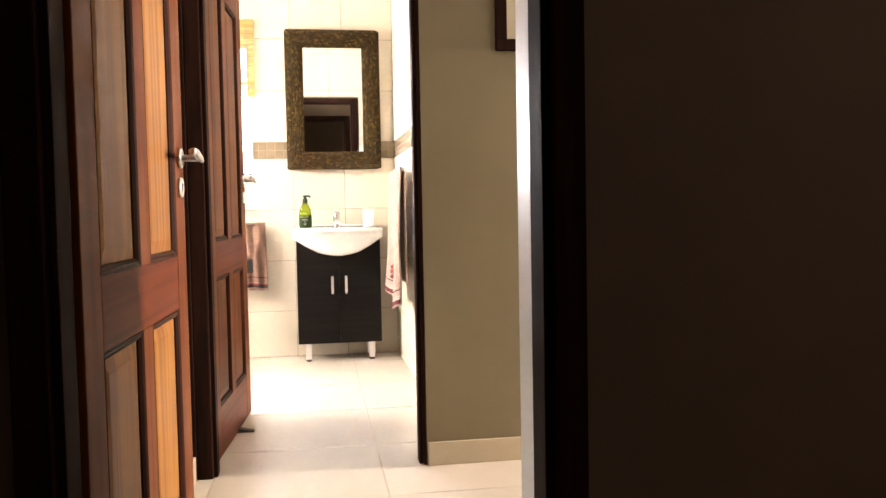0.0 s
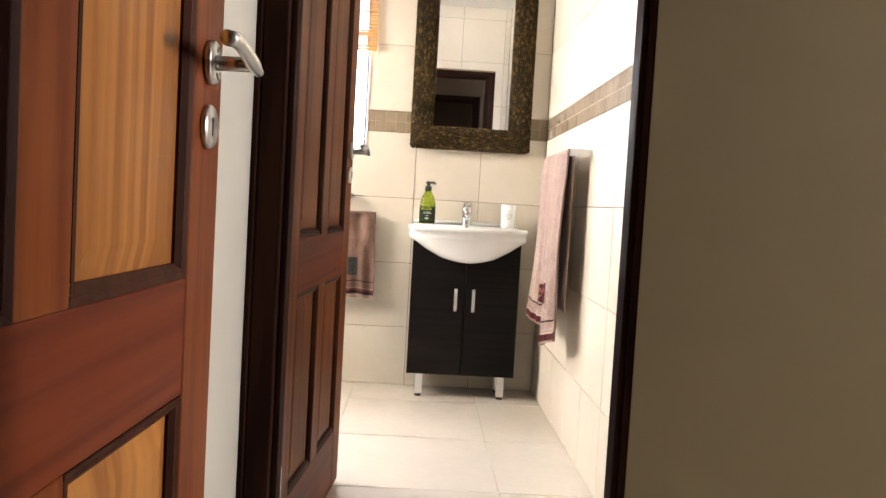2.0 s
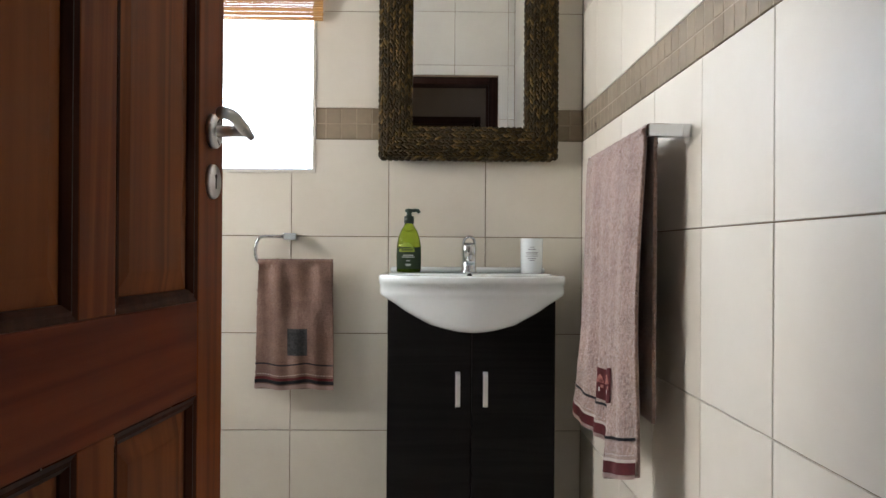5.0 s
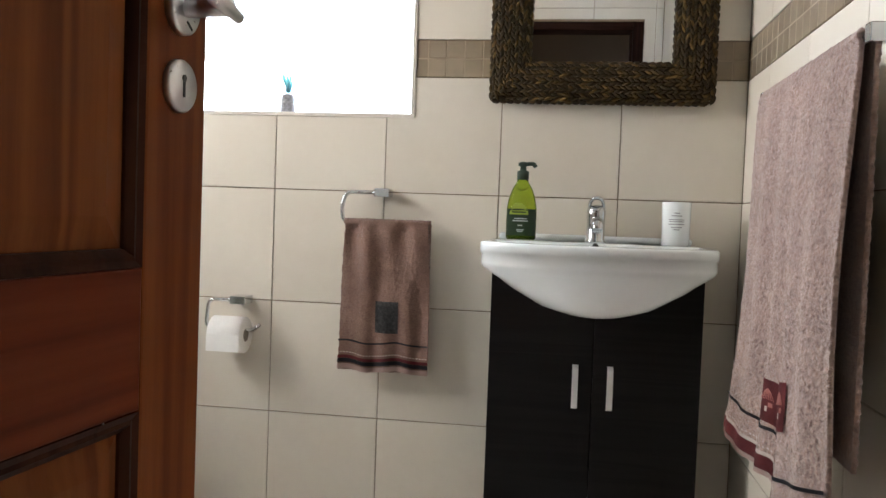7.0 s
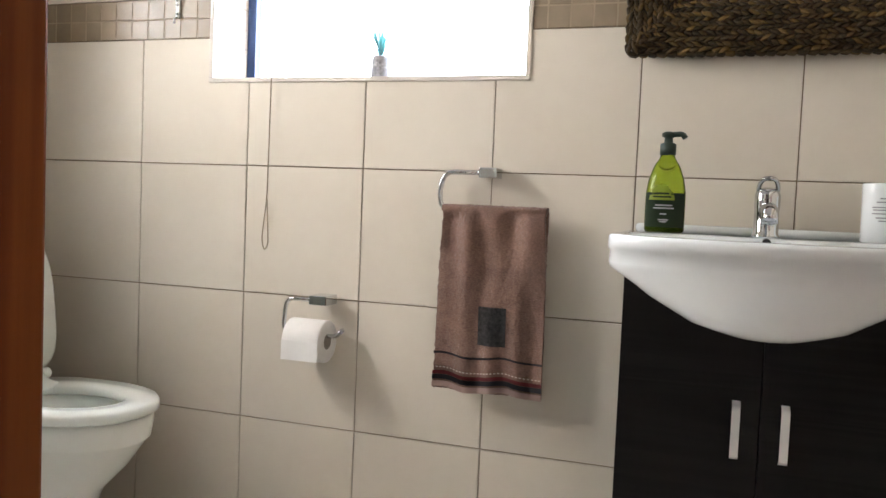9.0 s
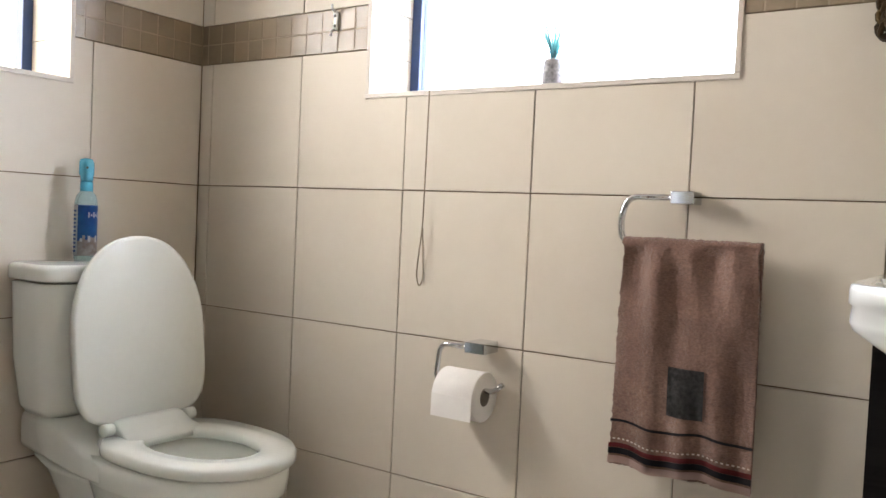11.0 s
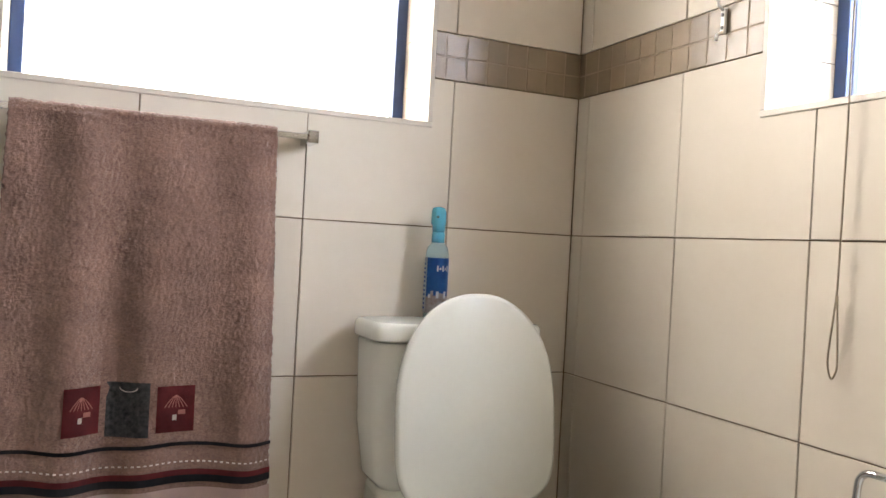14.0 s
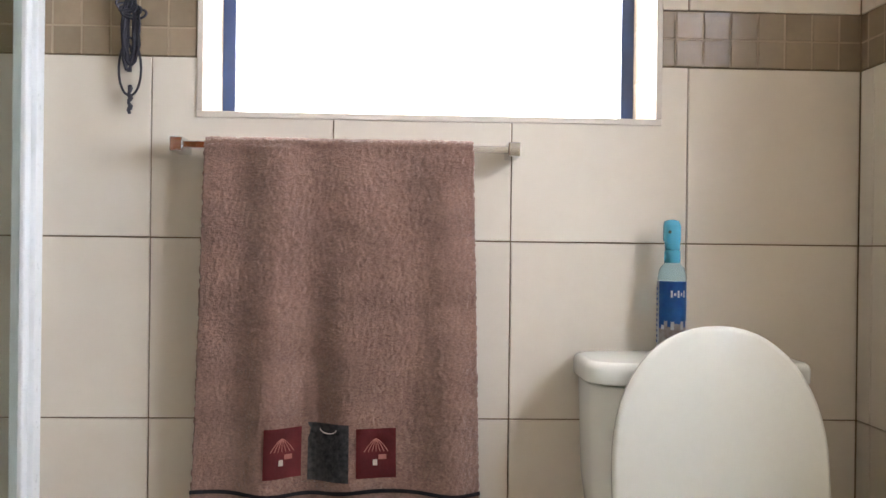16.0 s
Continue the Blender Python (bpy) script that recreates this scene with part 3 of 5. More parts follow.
tagged(finish("wall_nail", tube([(0.744, YP1 + 0.001, 1.463), (0.744, YP1 - 0.006, 1.463)], 0.0025, 8), STEEL), "small steel nail in the beige wall", "nail")

# ---- vanity ----
VX0, VX1, VY0, VY1 = -0.134, 0.392, 5.35, 5.585
CX = (VX0 + VX1) / 2
van = thing("vanity_cabinet", "dark espresso vanity cabinet with two doors on short metal legs", "cabinet", at=pose(CX, 0, 0))
hw = (VX1 - VX0) / 2
zb, zt = 0.115, 0.80
part("side_panel", boxed(-hw, -hw + 0.016, VY0 + 0.018, VY1, zb, zt, bevel=0.001), ESPRESSO, van)
part("side_panel", boxed(hw - 0.016, hw, VY0 + 0.018, VY1, zb, zt, bevel=0.001), ESPRESSO, van)
part("bottom_panel", boxed(-hw + 0.0165, hw - 0.0165, VY0 + 0.018, VY1, zb, zb + 0.016, bevel=0.001), ESPRESSO, van)
part("back_panel", boxed(-hw + 0.0165, hw - 0.0165, VY1 - 0.01, VY1 - 0.001, zb + 0.017, zt - 0.02), ESPRESSO, van)
for s in (-1, 1):
    a, b = sorted((s * 0.0015, s * hw))
    # the door top is cut to the sweep of the basin
    n = 14
    top = []
    for i in range(n + 1):
        x = a + (b - a) * i / n
        zc = zt - 0.012
        top.append((x, zc))
    bm = bmesh.new()
    f = [(x, z) for x, z in top] + [(b, zb), (a, zb)]
    loft([[(x, VY0, z) for x, z in f], [(x, VY0 + 0.0165, z) for x, z in f]], bm)
    d = part("door", bm, ESPRESSO, van)
    hx = s * 0.043
    hb = rounded([(hx, VY0 - 0.0005, 0.429), (hx, VY0 - 0.024, 0.434), (hx, VY0 - 0.024, 0.535), (hx, VY0 - 0.0005, 0.540)], 0.014, 5)
    bm = bmesh.new()
    rv = []
    for q in hb:
        rv.append([bm.verts.new(q + Vector((dx, dy, 0))) for dx, dy in ((-0.0075, -0.002), (0.0075, -0.002), (0.0075, 0.002), (-0.0075, 0.002))])
    for u, v in zip(rv, rv[1:]):
        for k in range(4):
            bm.faces.new((u[k], u[(k + 1) % 4], v[(k + 1) % 4], v[k]))
    bm.faces.new(rv[0])
    bm.faces.new(rv[-1])
    part("handle", bm, SATIN, d, "flat satin metal bow handle")
for x in (-hw + 0.062, hw - 0.062):
    for y in (VY0 + 0.03, VY1 - 0.05):
        leg = part("leg", boxed(x - 0.018, x + 0.018, y - 0.018, y + 0.018, 0.014, zb - 0.0005, bevel=0.003), SATIN, van, "square satin metal leg")
        part("foot", lathe([(0.015, 0), (0.017, 0.004), (0.015, 0.0138)], 20, x, y), BLACK, leg, "black levelling foot")


# wash basin
def outline(hwid, yb, ys, yf, n=48):
    pts = []
    for i in range(n + 1):                       # front bow from one side to the other
        a = math.pi * i / n
        c, s = -math.cos(a), math.sin(a)
        pts.append((hwid * c, ys - (ys - yf) * (abs(s) ** 0.9)))
    pts += [(hwid, ys + (yb - ys) * k / 4) for k in (1, 2, 3, 4)]
    pts += [(hwid - 2 * hwid * k / 8, yb) for k in range(1, 8)]
    pts += [(-hwid, yb - (yb - ys) * k / 4) for k in (0, 1, 2, 3)]
    return pts


basin = thing("wash_basin", "white glazed ceramic wash basin with rounded front, on the vanity", "basin", at=pose(CX - 0.004, 0, 0))
HB = 0.281
rings = []
for z, k, yf in ((0.785, 0.985, 5.146), (0.795, 0.998, 5.139), (0.8165, 0.993, 5.144), (0.8205, 1.006, 5.129), (0.838, 1.006, 5.127), (0.8445, 0.999, 5.133), (0.846, 0.985, 5.146)):
    rings.append([(x, y, z) for x, y in outline(HB * k, 5.592, 5.27, yf)])
inner = []
for z, k, yb, ys, yf in ((0.846, 0.925, 5.425, 5.29, 5.172), (0.840, 0.90, 5.415, 5.29, 5.185), (0.80, 0.80, 5.40, 5.31, 5.21), (0.74, 0.62, 5.39, 5.33, 5.24), (0.705, 0.35, 5.38, 5.34, 5.28)):
    inner.append([(x, y, z) for x, y in outline(HB * k, yb, ys, yf)])
below = []
for z, k, yb, ys, yf in ((0.676, 0.10, 5.56, 5.26, 5.20), (0.680, 0.24, 5.565, 5.25, 5.178), (0.688, 0.35, 5.57, 5.25, 5.166), (0.698, 0.47, 5.575, 5.25, 5.160), (0.7195, 0.61, 5.58, 5.255, 5.155), (0.738, 0.73, 5.582, 5.257, 5.153), (0.758, 0.83, 5.585, 5.26, 5.151), (0.775, 0.93, 5.59, 5.265, 5.148)):
    below.append([(x, y, z) for x, y in outline(HB * k, yb, ys, yf)])
part("bowl", loft(below + rings + inner), CERAMIC, basin, "", True)
bm = boxed(-0.262, 0.262, 5.552, 5.5915, 0.8445, 0.864, bevel=0.009, seg=4)
part("back_ledge", bm, CERAMIC, basin, "", True)
part("overflow", tube([(0, 5.423, 0.838), (0, 5.412, 0.836)], 0.009, 14), BLACK, basin, "dark overflow hole")

tap = thing("basin_tap", "chrome single-lever mixer tap on the basin ledge", "tap", at=pose(0.126, 5.495, 0.846) @ Matrix.Scale(1.1, 4))
part("tap_body", lathe([(0.025, 0), (0.025, 0.004), (0.022, 0.008), (0.0215, 0.05), (0.0225, 0.056), (0.0225, 0.078), (0.019, 0.088), (0.008, 0.092)], 30), CHROME, tap, "", True)
part("spout", tube(rounded([(0, 0, 0.042), (0, -0.05, 0.052), (0, -0.098, 0.046), (0, -0.104, 0.028)], 0.02, 6), lambda t: 0.0155 - 0.002 * t, 16), CHROME, tap, "", True)
part("lever", tube(rounded([(-0.0165, 0.004, 0.078), (-0.0165, -0.01, 0.096), (-0.009, -0.03, 0.108), (0.009, -0.03, 0.108), (0.0165, -0.01, 0.096), (0.0165, 0.004, 0.078)], 0.012, 6), 0.0042, 10), CHROME, tap, "looped chrome lever", True)

# soap bottle
soap = thing("soap_bottle", "green pump bottle of liquid soap standing on the basin", "soap bottle", at=pose(-0.073, 5.495, 0.846))
prof = [(0.037, 0.001), (0.0405, 0.006), (0.041, 0.05), (0.0405, 0.085), (0.036, 0.112), (0.027, 0.138), (0.0165, 0.155), (0.0135, 0.164)]
part("bottle", lathe(prof, 36, sy=0.66), GREEN_GLASS, soap, "translucent lime green plastic", True)
part("soap_liquid", lathe([(0.035, 0.004), (0.0385, 0.009), (0.0385, 0.083), (0.001, 0.0832)], 32, sy=0.62), GREEN_LIQUID, soap, "", True)
part("collar", lathe([(0.0165, 0.162), (0.0165, 0.185), (0.009, 0.188), (0.0085, 0.198), (0.014, 0.2), (0.014, 0.208), (0.006, 0.211)], 24), PUMP, soap, "dark green plastic", True)
part("nozzle", tube(rounded([(0, 0, 0.204), (0.028, -0.006, 0.206), (0.034, -0.008, 0.197)], 0.01, 5), 0.0058, 12), PUMP, soap, "", True)


def wrap(bm, r, sy, a0, a1, z0, z1, n=14, lift=0.0):
    """A printed patch that follows a bottle's side; angles in degrees, -90 faces the room."""
    cols = []
    for i in range(n + 1):
        a = radians(a0 + (a1 - a0) * i / n)
        cols.append([bm.verts.new(((r + lift) * math.cos(a), sy * (r + lift / sy) * math.sin(a), z)) for z in (z0, z1)])
    for p, q in zip(cols, cols[1:]):
        bm.faces.new((p[0], q[0], q[1], p[1]))
    bmesh.ops.solidify(bm, geom=bm.faces[:], thickness=0.0002)
    return bm


part("label", wrap(bmesh.new(), 0.0412, 0.66, -160, -20, 0.012, 0.083, lift=0.0004), LABEL_DARK, soap, "dark green label")
for k in range(6):
    half = 38 * math.cos(k / 6 * 1.35)
    part("label_crest", wrap(bmesh.new(), 0.0412 - 0.0004 * k, 0.66, -100 - half, -100 + half, 0.068 + 0.0052 * k, 0.0733 + 0.0052 * k, lift=0.0009), LABEL_LIME, soap, "lime green crest")
for z, w in ((0.056, 24), (0.050, 30), (0.038, 9), (0.026, 14), (0.022, 10)):
    part("print_line", wrap(bmesh.new(), 0.0412, 0.66, -92 - w, -92 + w, z, z + 0.0028, 8, lift=0.0009), LABEL_WHITE, soap)
for z, w in ((0.080, 20), (0.073, 26)):
    part("print_line", wrap(bmesh.new(), 0.0412, 0.66, -98 - w, -98 + w, z, z + 0.0036, 8, lift=0.0013), LABEL_DARK, soap)

# tumbler
cup = thing("tumbler", "white ceramic tumbler with grey printed lettering, on the basin", "cup", at=pose(0.334, 5.495, 0.846))
part("cup_body", lathe([(0.034, 0), (0.0355, 0.003), (0.0375, 0.113), (0.037, 0.1155), (0.0345, 0.1145), (0.0325, 0.02), (0.001, 0.015)], 40), CERAMIC, cup, "", True)
for z, w in ((0.085, 14), (0.078, 26), (0.068, 40), (0.063, 36), (0.056, 40), (0.048, 26), (0.042, 16)):
    part("print_line", wrap(bmesh.new(), 0.0368, 1.0, -95 - w * 0.8, -95 + w * 0.8, z, z + 0.0022, 10, lift=0.0006), CUP_PRINT, cup)

# ---- mirror with woven frame ----
mir = thing("wall_mirror", "rectangular wall mirror in a thick woven dark seagrass frame", "mirror")
MX0, MX1, MZ0, MZ1, MW = -0.172, 0.421, 1.232, 2.118, 0.099
part("glass", boxed(MX0 + 0.08, MX1 - 0.08, 5.566, 5.571, MZ0 + 0.08, MZ1 - 0.08), MIRROR, mir, "silvered mirror glass")
part("backing", boxed(MX0 + 0.02, MX1 - 0.02, 5.572, 5.598, MZ0 + 0.02, MZ1 - 0.02), SEAGRASS, mir)
rng = random.Random(4)


def strand(bm, p, d, out, length, w):
    """One pointed leaf strand lying along d."""
    d = d.normalized()
    side = d.cross(out).normalized()
    rings = []
    for t, k in ((0, 0.25), (0.25, 0.9), (0.6, 1.0), (1.0, 0.2)):
        c = p + d * (length * (t - 0.5)) + out * (0.005 * math.sin(math.pi * t) - 0.001)
        rings.append([bm.verts.new(c + side * (w * k * 0.5 * math.cos(a)) + out * (w * 0.55 * k * math.sin(a))) for a in (0, 1.05, 2.09, math.pi, 4.71)])
    for u, v in zip(rings, rings[1:]):
        for i in range(5):
            bm.faces.new((u[i], u[(i + 1) % 5], v[(i + 1) % 5], v[i]))
    bm.faces.new(rings[0])
    bm.faces.new(rings[-1])


for side in range(4):
    bm = bmesh.new()
    if side < 2:       # uprights
        x0 = MX0 if side == 0 else MX1 - MW
        box(bm, x0 + 0.004, x0 + MW - 0.004, 5.545, 5.566, MZ0 + 0.004, MZ1 - 0.004, bevel=0.008)
        a0, a1, c0, ax = MZ0 + 0.012, MZ1 - 0.012, x0, "z"
    else:
        z0 = MZ0 if side == 2 else MZ1 - MW
        box(bm, MX0 + MW - 0.01, MX1 - MW + 0.01, 5.545, 5.566, z0 + 0.004, z0 + MW - 0.004, bevel=0.008)
        a0, a1, c0, ax = MX0 + 0.012, MX1 - 0.012, z0, "x"
    cols = 5
    low, high = (MZ0, MZ1) if ax == "z" else (MX0, MX1)

    def mitred(u, w):
        """Whether a strand at u along the side and w across it lies on this side of both mitres."""
        rim = w if side in (0, 2) else MW - w
        return min(u - low, high - u) >= rim - 0.006

    for c in range(cols):
        u = a0 + rng.random() * 0.01
        while u < a1:
            for h in (-1, 1):
                cc = c0 + MW * (c + 0.5 + 0.24 * h) / cols + rng.uniform(-0.0015, 0.0015)
                if not mitred(u, cc - c0):
                    continue
                edge = abs((c + 0.5 + 0.24 * h) / cols - 0.5) * 2
                yy = 5.541 + 0.012 * max(0, edge - 0.45) ** 1.5 * 3 + rng.uniform(-0.002, 0.0015)
                lean = h * rng.uniform(0.3, 0.6)
                if ax == "z":
                    pnt, d = Vector((cc, yy, u + rng.uniform(-0.003, 0.003))), Vector((-lean, 0, 1))
                else:
                    pnt, d = Vector((u + rng.uniform(-0.003, 0.003), yy, cc)), Vector((1, 0, -lean))
                strand(bm, pnt, d, Vector((rng.uniform(-0.15, 0.15), -1, rng.uniform(-0.15, 0.15))).normalized(), rng.uniform(0.026, 0.036), rng.uniform(0.009, 0.0125))
            u += 0.0155
        # turned outer and inner edges
    for e in (0.0005, MW - 0.0005):
        u = a0
        while u < a1:
            for dep in (5.555, 5.572) if mitred(u, e) else ():
                sgn = -1 if e < 0.05 else 1
                if ax == "z":
                    strand(bm, Vector((c0 + e, dep, u)), Vector((0, rng.uniform(-0.4, 0.4), 1)), Vector((sgn, -0.3, 0)).normalized(), 0.034, 0.012)
                else:
                    strand(bm, Vector((u, dep, c0 + e)), Vector((1, rng.uniform(-0.4, 0.4), 0)), Vector((0, -0.3, sgn)).normalized(), 0.034, 0.012)
            u += 0.02
    part("frame_side", bm, SEAGRASS, mir, "plaited dark seagrass", True)

# ---- bamboo blind ----
blind = thing("bamboo_blind", "split bamboo roll blind half lowered over the window", "blind")
rngb = random.Random(9)
BX0, BX1 = -1.295, -0.372
z = 1.702
stick_meshes = []
for k in range(4):
    bm = boxed(0, BX1 - BX0, -0.0016, 0.0016, -0.0032, 0.0032, bevel=0.0012, seg=1)
    me = bpy.data.meshes.new("slat")
    bm.to_mesh(me)
    bm.free()
    me.materials.append(BAMBOO)
    stick_meshes.append(me)
k = 0
while z < 2.16:
    ob = new("slat", stick_meshes[k % 4])
    ob.parent = blind
    front = 5.581 if k % 2 else 5.5795
    ob.matrix_basis = pose(BX0 + rngb.uniform(-0.002, 0.002), front, z, rngb.uniform(-12, 12), rngb.uniform(-0.06, 0.06), 0)
    z += rngb.uniform(0.0073, 0.0083)
    k += 1
# folded hem in front
z = 1.70
while z < 1.80:
    ob = new("slat", stick_meshes[k % 4])
    ob.parent = blind
    ob.matrix_basis = pose(BX0, 5.572, z, rngb.uniform(-12, 12), 0, 0)
    z += rngb.uniform(0.0075, 0.0085)
    k += 1
part("head_rail", boxed(BX0, BX1, 5.57, 5.598, 2.15, 2.185, bevel=0.003), BAMBOO, blind)
for x in (-1.25, -1.07, -0.83, -0.6, -0.42):
    pts = [(x, 5.5765 + (0.0012 if i % 2 else -0.0012), 1.70 + i * 0.0155) for i in range(30)]
    part("binding", tube(pts, 0.0016, 6), CORD, blind)
cord = thing("blind_cord", "thin looped blind cord hanging down the tiles", "cord")
cp = [(-1.072, 5.5865, 1.70), (-1.0725, 5.5865, 1.18), (-1.074, 5.587, 1.0), (-1.0755, 5.587, 0.88), (-1.084, 5.587, 0.81), (-1.087, 5.587, 0.77), (-1.078, 5.587, 0.745), (-1.068, 5.587, 0.765), (-1.070, 5.587, 0.81), (-1.0748, 5.587, 0.88)]
part("loop", tube(rounded(cp, 0.03, 6), 0.0016, 7), CORD, cord, "", True)
cleat = thing("cord_cleat", "small white cord cleat screwed to the mosaic band", "cleat", at=pose(-1.366, 5.598, 1.375))
part("cleat_plate", boxed(-0.006, 0.006, -0.007, -0.0002, -0.024, 0.024, bevel=0.002), WHITE_PLASTIC, cleat)
for q in (-0.012, 0.012):
    part("screw", lathe([(0.004, 0), (0.003, 0.002)], 12), BLACK, cleat).matrix_basis = pose(0, -0.007, q, 90, 0, 0)
part("horn", tube([(0, -0.004, 0.02), (0, -0.018, 0.027), (0, -0.02, 0.038)], 0.003, 8), WHITE_PLASTIC, cleat, "", True)
part("horn", tube([(0, -0.004, -0.02), (0, -0.018, -0.027), (0, -0.02, -0.038)], 0.003, 8), WHITE_PLASTIC, cleat, "", True)

# jar with teal grass on the sill
jar = thing("grass_jar", "small pebble-filled jar with teal artificial grass on the window sill", "ornament", at=pose(-0.79, 5.632, WN[2] + 0.011))
part("jar", lathe([(0.021, 0), (0.023, 0.002), (0.0225, 0.03), (0.0205, 0.050), (0.0175, 0.055)], 24), PEBBLE, jar, "", True)
part("rim", lathe([(0.0125, 0.054), (0.0125, 0.066), (0.0145, 0.068), (0.0145, 0.072), (0.010, 0.0725)], 20), CLEAR_BLUE, jar, "", True)
for i in range(24):
    a, q = rng.uniform(0, 6.28), rng.uniform(0.012, 0.036)
    ht = rng.uniform(0.055, 0.08)
    face = rng.uniform(-0.7, 0.7)
    bm = bmesh.new()
    prev = None
    for s in range(6):
        t = s / 5
        c = Vector((math.cos(a) * (0.003 + q * t ** 1.4), math.sin(a) * (0.003 + q * t ** 1.4), 0.06 + ht * t))
        wd = 0.0020 * (1 - t) ** 0.5 + 0.0003
        sd = Vector((math.cos(face), math.sin(face), 0)) * wd
        cur = (bm.verts.new(c - sd), bm.verts.new(c + Vector((0, 0, 0.0)) - Vector((-math.sin(face), math.cos(face), 0)) * 0.0008), bm.verts.new(c + sd))
        if prev:
            bm.faces.new((prev[0], prev[1], cur[1], cur[0]))
            bm.faces.new((prev[1], prev[2], cur[2], cur[1]))
        prev = cur
    bmesh.ops.solidify(bm, geom=bm.faces[:], thickness=0.0005)
    part("blade", bm, TEAL, jar)


# ---- towels ----
class Drape:
    """A towel hung over a bar. Local axes: x along the bar, y out from the wall, z up; the bar's centre line is the origin."""

    def __init__(self, width, front, back, r, seed, fold=0.010, flare=0.0, lean=0.0, step=None, gather=0.0, pinch=0.0):
        self.w, self.f, self.b, self.r, self.fold, self.flare, self.lean, self.step = width, front, back, r, fold, flare, lean, step
        self.gather, self.pinch = gather, pinch
        q = random.Random(seed)
        self.waves = [(q.uniform(1.2, 5.5), q.uniform(0, 6.28), q.uniform(0.4, 1.0)) for _ in range(5)]

    def at(self, u, s, lift=0.0):
        """u: -0.5..0.5 along the bar; s: metres down the front (negative: over and down the back)."""
        half = math.pi * self.r
        x = u * self.w
        front = self.f if not self.step else self.f + self.step(u)
        if s >= 0:
            d = s * front / self.f
            k = min(1.0, d / 0.5)
            ripple = sum(a * math.sin(2 * math.pi * n * (u + 0.25 * math.sin(2.2 * d + p) * 0.12) + p) for n, p, a in self.waves) / 2.6
            y = self.r + self.fold * (0.25 + 0.75 * k) * ripple + self.lean * (u + 0.5) * d + 0.004 * math.sin(9 * d + 3 * u)
            if self.step:
                y += 0.016 * k * (1 / (1 + math.exp(-(-0.10 - u) * 60)))
            if self.gather:
                # slanting creases that run down from the bar and die away, and a soft belly
                fade = math.exp(-d / 0.22) * min(1.0, d / 0.02)
                y += self.gather * fade * (math.sin(2 * math.pi * (1.7 * u - 2.1 * d) + 0.6) + 0.6 * math.sin(2 * math.pi * (3.4 * u + 2.6 * d) + 2.0))
                y += self.gather * 0.5 * math.sin(math.pi * min(1.0, d / self.f)) * math.cos(math.pi * u)
            x *= 1 + self.flare * d - self.pinch * math.exp(-d / 0.07) * min(1.0, d / 0.012)
            x += self.pinch * 0.12 * d * math.sin(5 * u + 8 * d)
            return Vector((x, y + lift, -d))
        if s > -half:
            a = -s / self.r
            return Vector((x, (self.r + lift) * math.cos(a), (self.r + lift) * math.sin(a)))
        d = -s - half
        return Vector((x, -self.r - lift + 0.25 * self.fold * math.sin(7 * u + 1), -d))

    def sheet(self, nu, ns, fuzz, seed):
        q = random.Random(seed)
        bm = bmesh.new()
        s0, s1 = -math.pi * self.r - self.b, self.f
        rows = []
        for j in range(ns + 1):
            s = s0 + (s1 - s0) * j / ns
            rows.append([bm.verts.new(self.at(i / nu - 0.5, s, q.uniform(0, fuzz)) + Vector((q.uniform(-1, 1), 0, q.uniform(-1, 1))) * fuzz * 0.7) for i in range(nu + 1)])
        for a, b in zip(rows, rows[1:]):
            for i in range(nu):
                bm.faces.new((a[i], a[i + 1], b[i + 1], b[i]))
        inner = [[bm.verts.new(self.at(i / nu - 0.5, s0 + (s1 - s0) * j / ns, -0.006)) for i in range(nu + 1)] for j in (range(ns + 1))]
        for a, b in zip(inner, inner[1:]):
            for i in range(nu):
                bm.faces.new((a[i], b[i], b[i + 1], a[i + 1]))
        for j in range(ns):
            bm.faces.new((rows[j][0], rows[j + 1][0], inner[j + 1][0], inner[j][0]))
            bm.faces.new((rows[j][nu], inner[j][nu], inner[j + 1][nu], rows[j + 1][nu]))
        for i in range(nu):
            bm.faces.new((rows[0][i], inner[0][i], inner[0][i + 1], rows[0][i + 1]))
            bm.faces.new((rows[ns][i], rows[ns][i + 1], inner[ns][i + 1], inner[ns][i]))
        return bm

    def ribbon(self, u0, u1, s0, s1, lift=0.004, nu=40, ns=3, wob=0.0, top=None):
        bm = bmesh.new()
        rows = []
        for j in range(ns + 1):
            row = []
            for i in range(nu + 1):
                u = u0 + (u1 - u0) * i / nu
                row.append(bm.verts.new(self.at(u, s0 + (s1 - s0) * j / ns + wob * math.sin(11 * u), lift)))
            rows.append(row)
        for a, b in zip(rows, rows[1:]):
            for i in range(nu):
                bm.faces.new((a[i], a[i + 1], b[i + 1], b[i]))
        bmesh.ops.solidify(bm, geom=bm.faces[:], thickness=0.0015)
        return bm


